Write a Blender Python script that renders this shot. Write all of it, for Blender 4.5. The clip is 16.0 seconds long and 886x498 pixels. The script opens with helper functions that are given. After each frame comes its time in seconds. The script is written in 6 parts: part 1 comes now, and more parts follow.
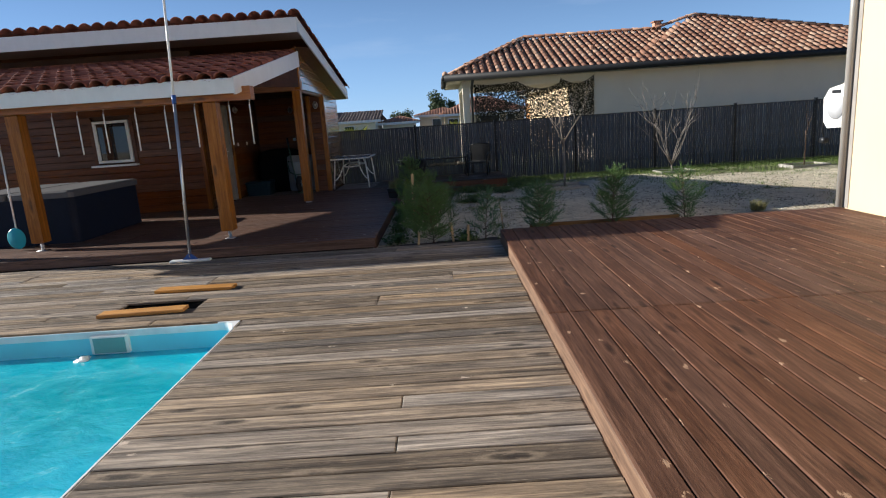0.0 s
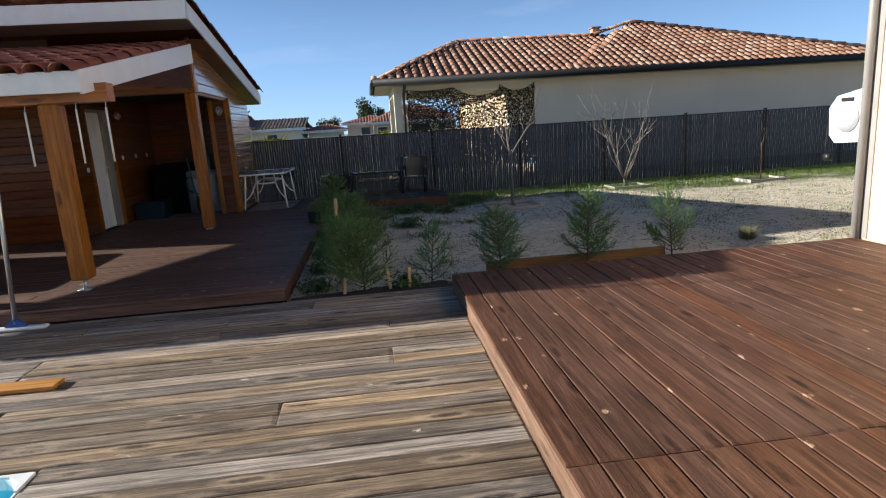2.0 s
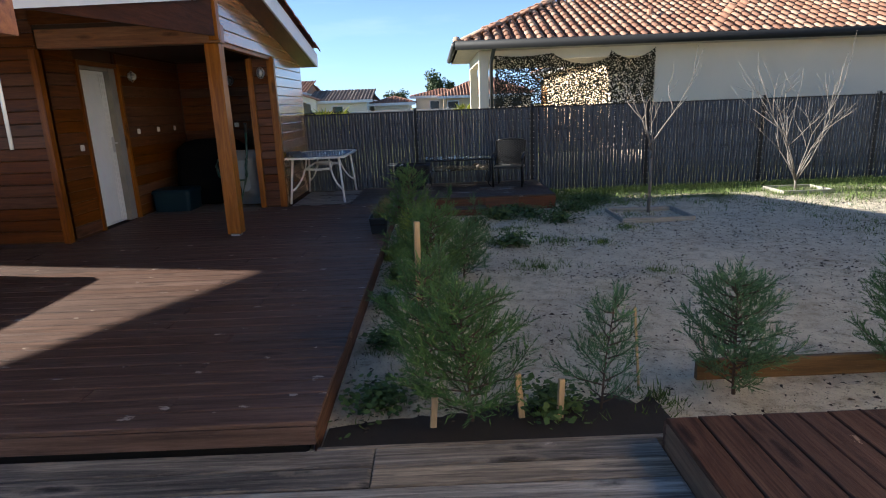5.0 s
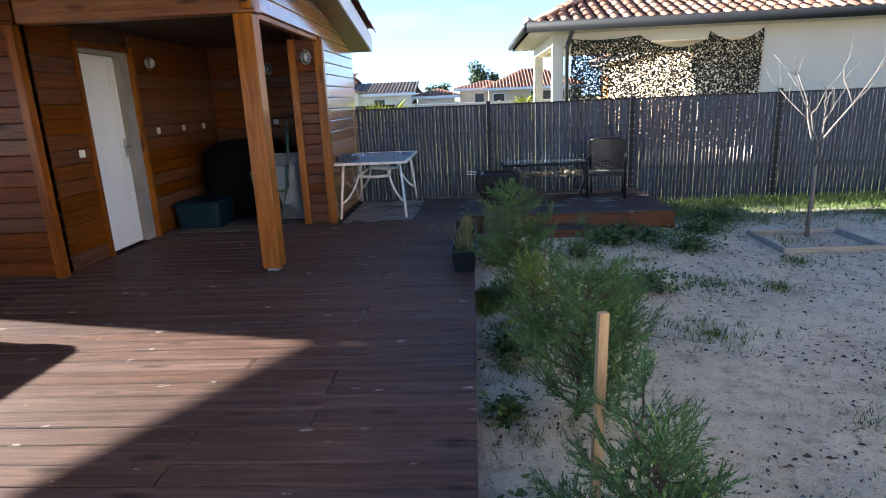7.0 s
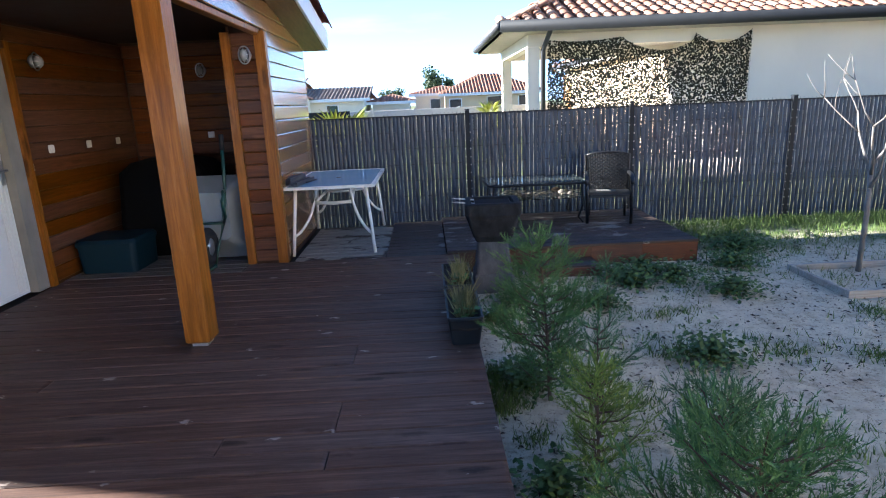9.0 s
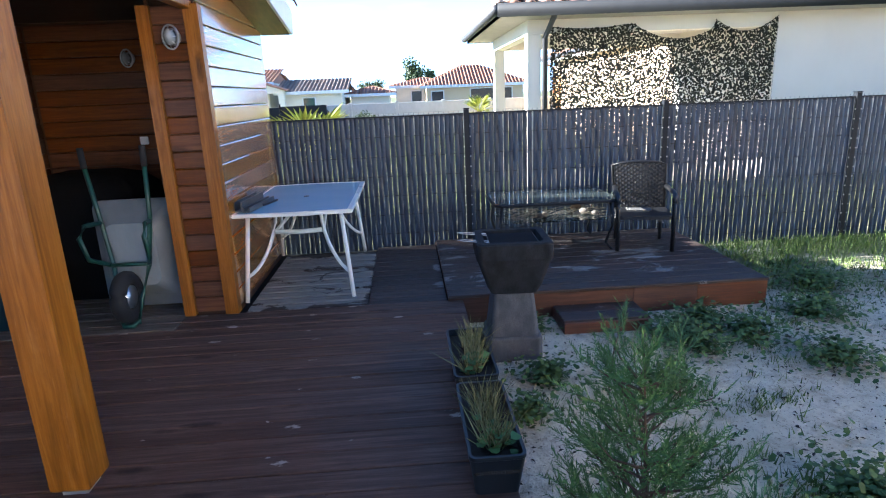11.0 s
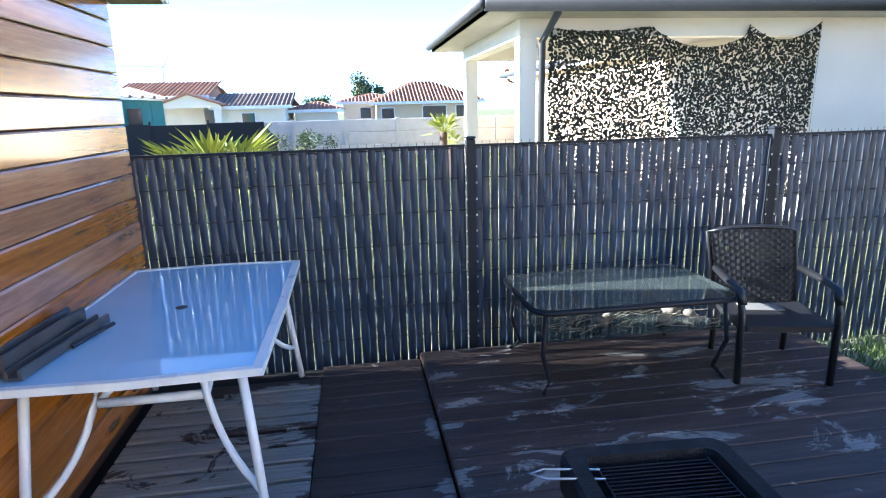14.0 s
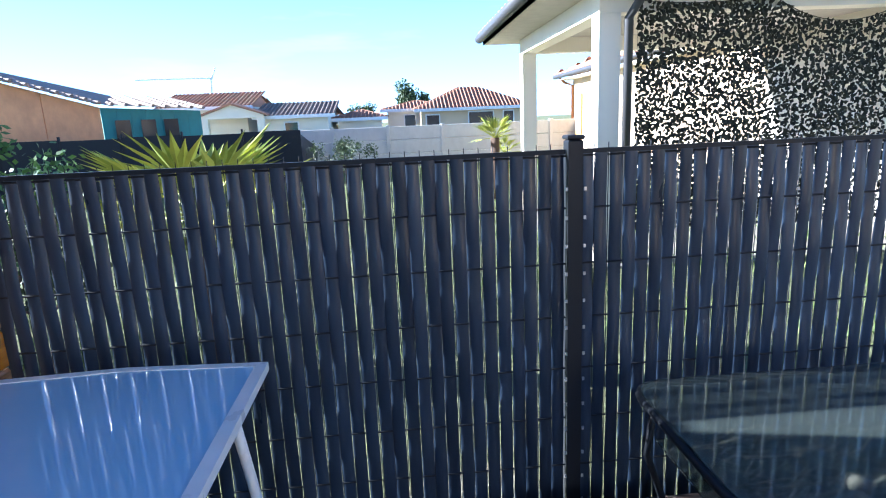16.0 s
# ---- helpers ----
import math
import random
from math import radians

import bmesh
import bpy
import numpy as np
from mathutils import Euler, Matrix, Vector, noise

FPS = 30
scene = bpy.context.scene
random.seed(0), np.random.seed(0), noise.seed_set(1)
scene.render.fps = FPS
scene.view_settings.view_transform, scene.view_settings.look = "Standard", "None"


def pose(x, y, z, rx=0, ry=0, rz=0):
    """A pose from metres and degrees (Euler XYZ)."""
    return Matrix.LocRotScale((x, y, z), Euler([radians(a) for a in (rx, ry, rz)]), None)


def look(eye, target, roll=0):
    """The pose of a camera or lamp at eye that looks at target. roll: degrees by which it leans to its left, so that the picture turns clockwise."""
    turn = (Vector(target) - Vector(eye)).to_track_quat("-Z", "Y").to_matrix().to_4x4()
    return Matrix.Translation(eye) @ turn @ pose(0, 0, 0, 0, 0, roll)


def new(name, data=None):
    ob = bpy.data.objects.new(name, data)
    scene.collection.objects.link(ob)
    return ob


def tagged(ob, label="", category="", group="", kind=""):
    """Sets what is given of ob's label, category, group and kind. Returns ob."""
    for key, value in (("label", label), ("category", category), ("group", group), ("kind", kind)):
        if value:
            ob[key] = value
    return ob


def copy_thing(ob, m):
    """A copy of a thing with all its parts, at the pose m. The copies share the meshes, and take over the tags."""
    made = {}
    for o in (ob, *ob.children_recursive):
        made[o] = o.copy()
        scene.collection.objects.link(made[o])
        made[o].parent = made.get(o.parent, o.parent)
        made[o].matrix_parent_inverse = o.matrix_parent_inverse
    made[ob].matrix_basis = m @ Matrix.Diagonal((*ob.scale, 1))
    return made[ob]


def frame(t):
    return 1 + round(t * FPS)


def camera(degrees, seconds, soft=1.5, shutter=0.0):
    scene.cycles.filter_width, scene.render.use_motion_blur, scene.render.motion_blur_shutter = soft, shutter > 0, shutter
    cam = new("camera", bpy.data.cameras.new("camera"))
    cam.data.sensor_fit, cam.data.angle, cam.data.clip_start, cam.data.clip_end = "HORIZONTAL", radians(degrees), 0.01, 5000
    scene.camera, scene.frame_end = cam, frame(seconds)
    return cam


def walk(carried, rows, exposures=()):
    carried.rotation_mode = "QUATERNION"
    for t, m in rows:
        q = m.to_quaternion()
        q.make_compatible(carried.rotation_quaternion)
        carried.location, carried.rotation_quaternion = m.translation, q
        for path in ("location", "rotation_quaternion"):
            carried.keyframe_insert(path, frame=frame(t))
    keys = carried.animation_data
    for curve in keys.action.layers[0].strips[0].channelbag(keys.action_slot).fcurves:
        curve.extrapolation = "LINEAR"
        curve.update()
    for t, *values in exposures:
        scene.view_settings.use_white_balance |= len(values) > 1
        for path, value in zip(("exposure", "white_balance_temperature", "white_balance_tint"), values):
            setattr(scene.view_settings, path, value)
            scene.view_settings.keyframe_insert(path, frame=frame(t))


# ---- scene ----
cam = camera(74.6, 16.0, soft=1.1)
PATH = [
    (0, (-0.049, 0.23, 1.454), (-0.066, 2.186, 1.034), -3.9),
    (0.5, (-0.101, 0.651, 1.473), (-0.016, 2.6, 1.034), -3.8),
    (1, (-0.095, 1.11, 1.476), (0.064, 3.054, 1.037), -3.9),
    (1.5, (-0.104, 1.561, 1.469), (0.099, 3.505, 1.044), -3.8),
    (2, (-0.055, 1.994, 1.496), (0.164, 3.939, 1.087), -3.6),
    (2.5, (0.041, 2.464, 1.521), (0.246, 4.413, 1.121), -3.5),
    (3, (0.019, 2.935, 1.521), (0.194, 4.886, 1.12), -3.2),
    (3.5, (0.023, 3.443, 1.493), (0.151, 5.396, 1.081), -3.1),
    (4, (-0.045, 3.951, 1.484), (0.038, 5.902, 1.052), -2.9),
    (4.2, (-0.095, 4.157, 1.494), (-0.032, 6.105, 1.048), -2.7),
    (6.3, (-0.695, 6.211, 1.509), (-0.79, 8.147, 1.016), -2.4),
    (6.5, (-0.723, 6.392, 1.506), (-0.839, 8.326, 1.01), -2.5),
    (7, (-0.929, 6.763, 1.514), (-1.043, 8.697, 1.019), -2.5),
    (7.5, (-1.035, 7.15, 1.474), (-1.121, 9.086, 0.98), -2.4),
    (8, (-1.126, 7.509, 1.49), (-1.17, 9.445, 0.993), -2.4),
    (8.5, (-1.227, 7.83, 1.59), (-1.226, 9.768, 1.096), -2.4),
    (9, (-1.217, 8.102, 1.558), (-1.176, 10.042, 1.073), -2.5),
    (9.2, (-1.171, 8.236, 1.55), (-1.125, 10.177, 1.068), -2.6),
    (11.5, (-1.372, 9.845, 1.654), (-1.239, 11.772, 1.135), -2.2),
    (12, (-1.425, 10.215, 1.674), (-1.26, 12.143, 1.166), -2.1),
    (12.5, (-1.439, 10.639, 1.655), (-1.241, 12.567, 1.16), -2.0),
    (13, (-1.458, 11.052, 1.654), (-1.228, 12.979, 1.17), -1.8),
    (13.5, (-1.462, 11.49, 1.664), (-1.203, 13.417, 1.194), -1.7),
    (14, (-1.401, 11.93, 1.642), (-1.115, 13.853, 1.176), -1.5),
    (14.5, (-1.405, 12.342, 1.599), (-1.108, 14.262, 1.128), -1.5),
    (15, (-1.417, 12.731, 1.606), (-1.134, 14.652, 1.127), -1.6),
    (15.5, (-1.337, 13.14, 1.573), (-1.112, 15.072, 1.109), -2.2),
    (16, (-1.29, 13.486, 1.552), (-1.156, 15.433, 1.116), -2.5),
]
EXPOSURES = [(0, 0.93, 5550, 8), (2.0, 1.15, 5600, 8), (4.0, 1.35, 5600, 8), (7.0, 2.6, 5400, 9), (8.0, 2.75, 5300, 9), (9.0, 2.85, 5150, 9), (11.5, 3.2, 5100, 9), (13.5, 3.3, 5000, 9), (15.0, 3.0, 4750, 9), (16.0, 2.75, 4750, 9)]
walk(cam, [(t, look(eye, target, roll)) for t, eye, target, roll in PATH], EXPOSURES)
# ---------------------------------------------------------------- light
SUN_DIR = Vector((-2.65, 0.56, 1.0)).normalized()
world = bpy.data.worlds.new("sky")
scene.world = world
world.use_nodes = True
wn, wl = world.node_tree.nodes, world.node_tree.links
sky = wn.new("ShaderNodeTexSky")
sky.sky_type = "NISHITA"
sky.sun_disc = False
sky.sun_elevation = math.asin(SUN_DIR.z)
sky.sun_rotation = math.atan2(SUN_DIR.x, SUN_DIR.y)
sky.altitude, sky.air_density, sky.dust_density, sky.ozone_density = 50, 0.62, 0.0, 1.5
wcoord = wn.new("ShaderNodeTexCoord")
wmap = wn.new("ShaderNodeMapping")
wmap.inputs["Scale"].default_value = (1.2, 1.2, 6.5)
wnoise = wn.new("ShaderNodeTexNoise")
wnoise.inputs["Scale"].default_value = 1.7
wnoise.inputs["Detail"].default_value = 7
wnoise.inputs["Roughness"].default_value = 0.6
wramp = wn.new("ShaderNodeValToRGB")
wramp.color_ramp.elements[0].position, wramp.color_ramp.elements[1].position = 0.54, 0.86
wramp.color_ramp.elements[1].color = (0.55, 0.55, 0.55, 1)
wmix = wn.new("ShaderNodeMixRGB")
wmix.inputs["Color2"].default_value = (6.0, 6.3, 6.8, 1)
wl.new(wcoord.outputs["Generated"], wmap.inputs["Vector"])
wl.new(wmap.outputs["Vector"], wnoise.inputs["Vector"])
wl.new(wnoise.outputs["Fac"], wramp.inputs["Fac"])
wl.new(wramp.outputs["Color"], wmix.inputs["Fac"])
wl.new(sky.outputs["Color"], wmix.inputs["Color1"])
# pale haze that thins out with height, all round the horizon
wsep = wn.new("ShaderNodeSeparateXYZ")
whaze = wn.new("ShaderNodeMapRange")
whaze.inputs["From Min"].default_value, whaze.inputs["From Max"].default_value = 0.3, 0.0
whaze.inputs["To Max"].default_value = 0.6
wpale = wn.new("ShaderNodeMixRGB")
wpale.inputs["Color2"].default_value = (4.6, 6.7, 9.8, 1)
wl.new(wcoord.outputs["Generated"], wsep.inputs[0])
wl.new(wsep.outputs["Z"], whaze.inputs["Value"])
wl.new(whaze.outputs[0], wpale.inputs["Fac"])
wl.new(wmix.outputs["Color"], wpale.inputs["Color1"])
wl.new(wpale.outputs["Color"], wn["Background"].inputs["Color"])
wn["Background"].inputs["Strength"].default_value = 0.05

sun = new("sun", bpy.data.lights.new("sun", "SUN"))
sun.data.energy, sun.data.angle, sun.data.color = 5.0, radians(0.53), (1.0, 0.86, 0.68)
sun.matrix_world = look((0, 0, 0), tuple(-SUN_DIR))


# ---------------------------------------------------------------- mesh helpers
class Shape:
    """Collects vertices and faces for one mesh."""

    def __init__(self):
        self.v, self.f = [], []

    def add(self, verts, faces, m=None):
        n = len(self.v)
        self.v += [tuple(m @ Vector(p)) if m else tuple(p) for p in verts]
        self.f += [tuple(n + i for i in q) for q in faces]
        return self

    def box(self, x0, y0, z0, x1, y1, z1, b=0.0, m=None):
        """A box with its upright and lying edges chamfered by b."""
        if b <= 0:
            v = [(x, y, z) for z in (z0, z1) for x, y in ((x0, y0), (x1, y0), (x1, y1), (x0, y1))]
            f = [(3, 2, 1, 0), (4, 5, 6, 7), (0, 1, 5, 4), (1, 2, 6, 5), (2, 3, 7, 6), (3, 0, 4, 7)]
            return self.add(v, f, m)
        b = min(b, (x1 - x0) / 2.1, (y1 - y0) / 2.1, (z1 - z0) / 2.1)
        v = []
        for z, i in ((z0, b), (z0 + b, 0), (z1 - b, 0), (z1, b)):
            v += [(x0 + i, y0 + i, z), (x1 - i, y0 + i, z), (x1 - i, y1 - i, z), (x0 + i, y1 - i, z)]
        f = [(3, 2, 1, 0), (12, 13, 14, 15)]
        for k in (0, 4, 8):
            f += [(k + a, k + (a + 1) % 4, k + 4 + (a + 1) % 4, k + 4 + a) for a in range(4)]
        return self.add(v, f, m)

    def tube(self, pts, r, n=8, caps=True, r2=None):
        """A round bar along the points, tapering from r to r2."""
        pts = [Vector(p) for p in pts]
        k0 = len(self.v)
        up = Vector((0.13, 0.31, 0.94))
        for i, p in enumerate(pts):
            d = (pts[min(i + 1, len(pts) - 1)] - pts[max(i - 1, 0)]).normalized()
            a = d.cross(up)
            if a.length < 0.05:
                a = d.cross(Vector((1, 0, 0)))
            a.normalize()
            c = d.cross(a)
            rr = r if r2 is None else r + (r2 - r) * i / max(1, len(pts) - 1)
            self.v += [tuple(p + rr * (math.cos(2 * math.pi * j / n) * a + math.sin(2 * math.pi * j / n) * c)) for j in range(n)]
        for i in range(len(pts) - 1):
            b = k0 + i * n
            self.f += [(b + j, b + (j + 1) % n, b + n + (j + 1) % n, b + n + j) for j in range(n)]
        if caps:
            self.f += [tuple(k0 + j for j in reversed(range(n))), tuple(k0 + (len(pts) - 1) * n + j for j in range(n))]
        return self

    def prism(self, outline, x0, x1, axis="x"):
        """An outline of two coordinates drawn out along an axis."""
        n = len(outline)
        put = {"x": lambda s, a, b: (s, a, b), "y": lambda s, a, b: (a, s, b), "z": lambda s, a, b: (a, b, s)}[axis]
        v = [put(x0, a, b) for a, b in outline] + [put(x1, a, b) for a, b in outline]
        f = [tuple(reversed(range(n))), tuple(range(n, 2 * n))] + [(i, (i + 1) % n, n + (i + 1) % n, n + i) for i in range(n)]
        return self.add(v, f)

    def rings(self, rings, close=True):
        """Skins a stack of equal closed rings."""
        n, k = len(rings[0]), len(self.v)
        for r in rings:
            self.v += [tuple(p) for p in r]
        for i in range(len(rings) - 1):
            b = k + i * n
            self.f += [(b + j, b + (j + 1) % n, b + n + (j + 1) % n, b + n + j) for j in range(n)]
        if close:
            self.f += [tuple(k + j for j in reversed(range(n))), tuple(k + (len(rings) - 1) * n + j for j in range(n))]
        return self

    def mesh(self, name, material, smooth=False):
        me = bpy.data.meshes.new(name)
        me.from_pydata(self.v, [], self.f)
        me.materials.append(material)
        bm = bmesh.new()
        bm.from_mesh(me)
        if len(bm.faces) < 20000:
            bmesh.ops.recalc_face_normals(bm, faces=bm.faces)
        for f in bm.faces:
            f.smooth = smooth
        bm.to_mesh(me)
        bm.free()
        return me


def part(name, shape, material, parent=None, label="", smooth=False, at=None):
    me = shape if isinstance(shape, bpy.types.Mesh) else shape.mesh(name, material, smooth)
    ob = new(name, me)
    if parent:
        ob.parent = parent
    if at is not None:
        ob.matrix_basis = at
    if label:
        ob["label"] = label
    return ob


def thing(name, label, category, at=None, group="", kind=""):
    ob = new(name)
    ob.empty_display_size = 0.1
    if at is not None:
        ob.matrix_basis = at
    return tagged(ob, label, category, group, kind)


def rrect(x0, y0, x1, y1, r, z, n=5):
    """A rounded rectangle as a ring of points at the height z."""
    out = []
    for cx, cy, a0 in ((x1 - r, y0 + r, -90), (x1 - r, y1 - r, 0), (x0 + r, y1 - r, 90), (x0 + r, y0 + r, 180)):
        for k in range(n + 1):
            a = radians(a0 + 90 * k / n)
            out.append((cx + r * math.cos(a), cy + r * math.sin(a), z))
    return out


# ---------------------------------------------------------------- materials
class Mat:
    """A small builder for node materials."""

    def __init__(self, name, rough=0.6, metal=0.0, spec=0.5, coat=0.0):
        self.m = bpy.data.materials.new(name)
        self.m.use_nodes = True
        self.n, self.l = self.m.node_tree.nodes, self.m.node_tree.links
        self.p = self.n["Principled BSDF"]
        self.p.inputs["Roughness"].default_value = rough
        self.p.inputs["Metallic"].default_value = metal
        self.p.inputs["Specular IOR Level"].default_value = spec
        self.p.inputs["Coat Weight"].default_value = coat
        self.pos = self.n.new("ShaderNodeNewGeometry").outputs["Position"]
        self.info = self.n.new("ShaderNodeObjectInfo")

    def math(self, op, a, b=0.5, c=None, clamp=False):
        q = self.n.new("ShaderNodeMath")
        q.operation, q.use_clamp = op, clamp
        for i, s in enumerate((a, b, c)):
            if s is None:
                continue
            if isinstance(s, (int, float)):
                q.inputs[i].default_value = s
            else:
                self.l.new(s, q.inputs[i])
        return q.outputs[0]

    def coords(self, scale, jitter=0.0, turn=0.0):
        """World coordinates, stretched; jitter shifts each object's grain."""
        src = self.pos
        if jitter:
            add = self.n.new("ShaderNodeVectorMath")
            add.operation = "MULTIPLY_ADD"
            add.inputs[0].default_value = (jitter, jitter * 0.7, jitter * 1.3)
            self.l.new(self.info.outputs["Random"], add.inputs[1])
            self.l.new(self.pos, add.inputs[2])
            src = add.outputs[0]
        mp = self.n.new("ShaderNodeMapping")
        mp.inputs["Scale"].default_value = scale
        mp.inputs["Rotation"].default_value = (0, 0, turn)
        self.l.new(src, mp.inputs["Vector"])
        return mp.outputs["Vector"]

    def noise(self, vec, scale=1.0, detail=5, rough=0.55, distort=0.0):
        q = self.n.new("ShaderNodeTexNoise")
        q.inputs["Scale"].default_value, q.inputs["Detail"].default_value = scale, detail
        q.inputs["Roughness"].default_value, q.inputs["Distortion"].default_value = rough, distort
        self.l.new(vec, q.inputs["Vector"])
        return q.outputs["Fac"]

    def voronoi(self, vec, scale=1.0):
        q = self.n.new("ShaderNodeTexVoronoi")
        q.inputs["Scale"].default_value = scale
        self.l.new(vec, q.inputs["Vector"])
        return q.outputs["Distance"]

    def ramp(self, fac, *stops):
        q = self.n.new("ShaderNodeValToRGB")
        els = q.color_ramp.elements
        while len(els) < len(stops):
            els.new(0.5)
        for e, (p, c) in zip(els, stops):
            e.position = p
            e.color = (*c, 1) if len(c) == 3 else c
        self.l.new(fac, q.inputs["Fac"])
        return q.outputs["Color"]

    def mix(self, fac, a, b, mode="MIX"):
        q = self.n.new("ShaderNodeMixRGB")
        q.blend_type = mode
        for key, s in (("Fac", fac), ("Color1", a), ("Color2", b)):
            if isinstance(s, (int, float)):
                q.inputs[key].default_value = s
            elif isinstance(s, tuple):
                q.inputs[key].default_value = (*s, 1)
            else:
                self.l.new(s, q.inputs[key])
        return q.outputs["Color"]

    def mask(self, fac, lo, hi):
        q = self.n.new("ShaderNodeMapRange")
        q.inputs["From Min"].default_value, q.inputs["From Max"].default_value = lo, hi
        self.l.new(fac, q.inputs["Value"])
        return q.outputs[0]

    def bump(self, height, strength=0.3, dist=0.01):
        q = self.n.new("ShaderNodeBump")
        q.inputs["Strength"].default_value, q.inputs["Distance"].default_value = strength, dist
        self.l.new(height, q.inputs["Height"])
        self.l.new(q.outputs["Normal"], self.p.inputs["Normal"])
        return self

    def done(self, color=None, rough=None):
        if color is not None:
            if isinstance(color, tuple):
                self.p.inputs["Base Color"].default_value = (*color, 1)
            else:
                self.l.new(color, self.p.inputs["Base Color"])
        if rough is not None:
            self.l.new(rough, self.p.inputs["Roughness"])
        return self.m


def wood(name, dark, mid, light, along="x", rough=0.55, knots=0.5, coat=0.0, vary=0.35, relief=0.4, fleck=None, spec=0.5, peel=None, hue=0.5):
    """Timber with grain along an axis, knots, and a tone of its own for each board. fleck: pale worn chips; peel: bare patches."""
    k = Mat(name, rough, 0, spec, coat)
    k.p.inputs["Coat Roughness"].default_value = 0.12
    st = {"x": (1.3, 26, 26), "y": (26, 1.3, 26), "z": (26, 26, 1.3)}[along]
    kn = {"x": (3.0, 12, 12), "y": (12, 3.0, 12), "z": (12, 12, 3.0)}[along]
    grain = k.noise(k.coords(st, 37.0), 1.0, 8, 0.66, 0.6)
    fine = k.noise(k.coords(tuple(3.4 * q for q in st), 11.0), 1.0, 5, 0.65)
    broad = k.noise(k.coords((0.9, 0.9, 0.9)), 1.0, 4, 0.6)
    c = k.ramp(grain, (0.3, dark), (0.5, mid), (0.7, light))
    c = k.mix(k.math("MULTIPLY", k.mask(fine, 0.45, 0.72), 0.6), c, dark)
    tone = k.math("MULTIPLY_ADD", k.info.outputs["Random"], vary, 1 - vary / 2)
    hsv = k.n.new("ShaderNodeHueSaturation")
    k.l.new(c, hsv.inputs["Color"])
    k.l.new(k.math("MULTIPLY", tone, k.math("MULTIPLY_ADD", broad, 0.8, 0.6)), hsv.inputs["Value"])
    sat = k.math("MULTIPLY_ADD", k.math("FRACT", k.math("MULTIPLY", k.info.outputs["Random"], 17.3), 0), 0.0 if along == "z" else hue, 1.1 if along == "z" else 1.03 - hue / 2)
    k.l.new(sat, hsv.inputs["Saturation"])
    c = hsv.outputs["Color"]
    wob = k.noise(k.coords((30, 30, 30), 19.0), 1.0, 3, 0.6)
    kv = k.math("ADD", k.voronoi(k.coords(kn, 53.0), 0.6), k.math("MULTIPLY_ADD", wob, 0.16, -0.08))
    c = k.mix(k.math("MULTIPLY", k.mask(kv, 0.2, 0.06), knots), c, tuple(0.4 * q for q in dark))
    ring = k.math("MULTIPLY", k.mask(kv, 0.33, 0.24), k.mask(kv, 0.16, 0.24))
    c = k.mix(k.math("MULTIPLY", ring, 0.35 * knots), c, light)
    streak = k.noise(k.coords(tuple(9.0 if q < 2 else 95.0 for q in st), 5.0), 1.0, 4, 0.7)
    c = k.mix(k.math("MULTIPLY", k.mask(streak, 0.56, 0.72), 0.55), c, dark)
    c = k.mix(k.math("MULTIPLY", k.mask(streak, 0.42, 0.3), 0.35), c, light)
    h = k.math("ADD", k.math("ADD", grain, k.math("MULTIPLY", fine, 0.6)), k.math("MULTIPLY", streak, 0.5))
    if fleck:
        amount, colour = fleck
        vn = k.n.new("ShaderNodeTexVoronoi")
        vn.inputs["Scale"].default_value = 1.0
        k.l.new(k.coords({"x": (4.2, 7.5, 3), "y": (7.5, 4.2, 3), "z": (3, 3, 3)}[along], 29.0), vn.inputs["Vector"])
        sp = k.n.new("ShaderNodeSeparateColor")
        k.l.new(vn.outputs["Color"], sp.inputs[0])
        on = k.math("GREATER_THAN", sp.outputs[0], 1.0 - amount)
        size = k.math("MULTIPLY_ADD", sp.outputs[1], 0.15, 0.01)
        dist = k.math("ADD", vn.outputs["Distance"], k.math("MULTIPLY_ADD", k.noise(k.coords({"x": (22, 60, 40), "y": (60, 22, 40), "z": (40, 40, 20)}[along], 7.0), 1, 5, 0.75), 0.7, -0.33))
        chip = k.math("MULTIPLY", on, k.math("LESS_THAN", dist, size))
        c = k.mix(k.math("MULTIPLY", chip, 0.8), c, colour)
    if peel:
        x0, x1, y0, y1, colour, edge = peel
        sep = k.n.new("ShaderNodeSeparateXYZ")
        k.l.new(k.pos, sep.inputs[0])
        blot = k.noise(k.coords((2.2, 4.5, 1)), 1.0, 8, 0.72, 0.8)
        inx = k.math("MINIMUM", k.math("SUBTRACT", sep.outputs["X"], x0), k.math("SUBTRACT", x1, sep.outputs["X"]))
        iny = k.math("MINIMUM", k.math("SUBTRACT", sep.outputs["Y"], y0), k.math("SUBTRACT", y1, sep.outputs["Y"]))
        dep = k.math("MULTIPLY", k.math("MINIMUM", inx, iny), 1.6)
        gone = k.mask(k.math("ADD", blot, k.math("MINIMUM", dep, edge)), 0.555, 0.58)
        bare = k.mix(k.mask(fine, 0.4, 0.7), colour, tuple(q * 0.55 for q in colour))
        c = k.mix(k.math("MULTIPLY", gone, 0.92), c, bare)
    k.bump(h, relief, 0.006)
    return k.done(c)


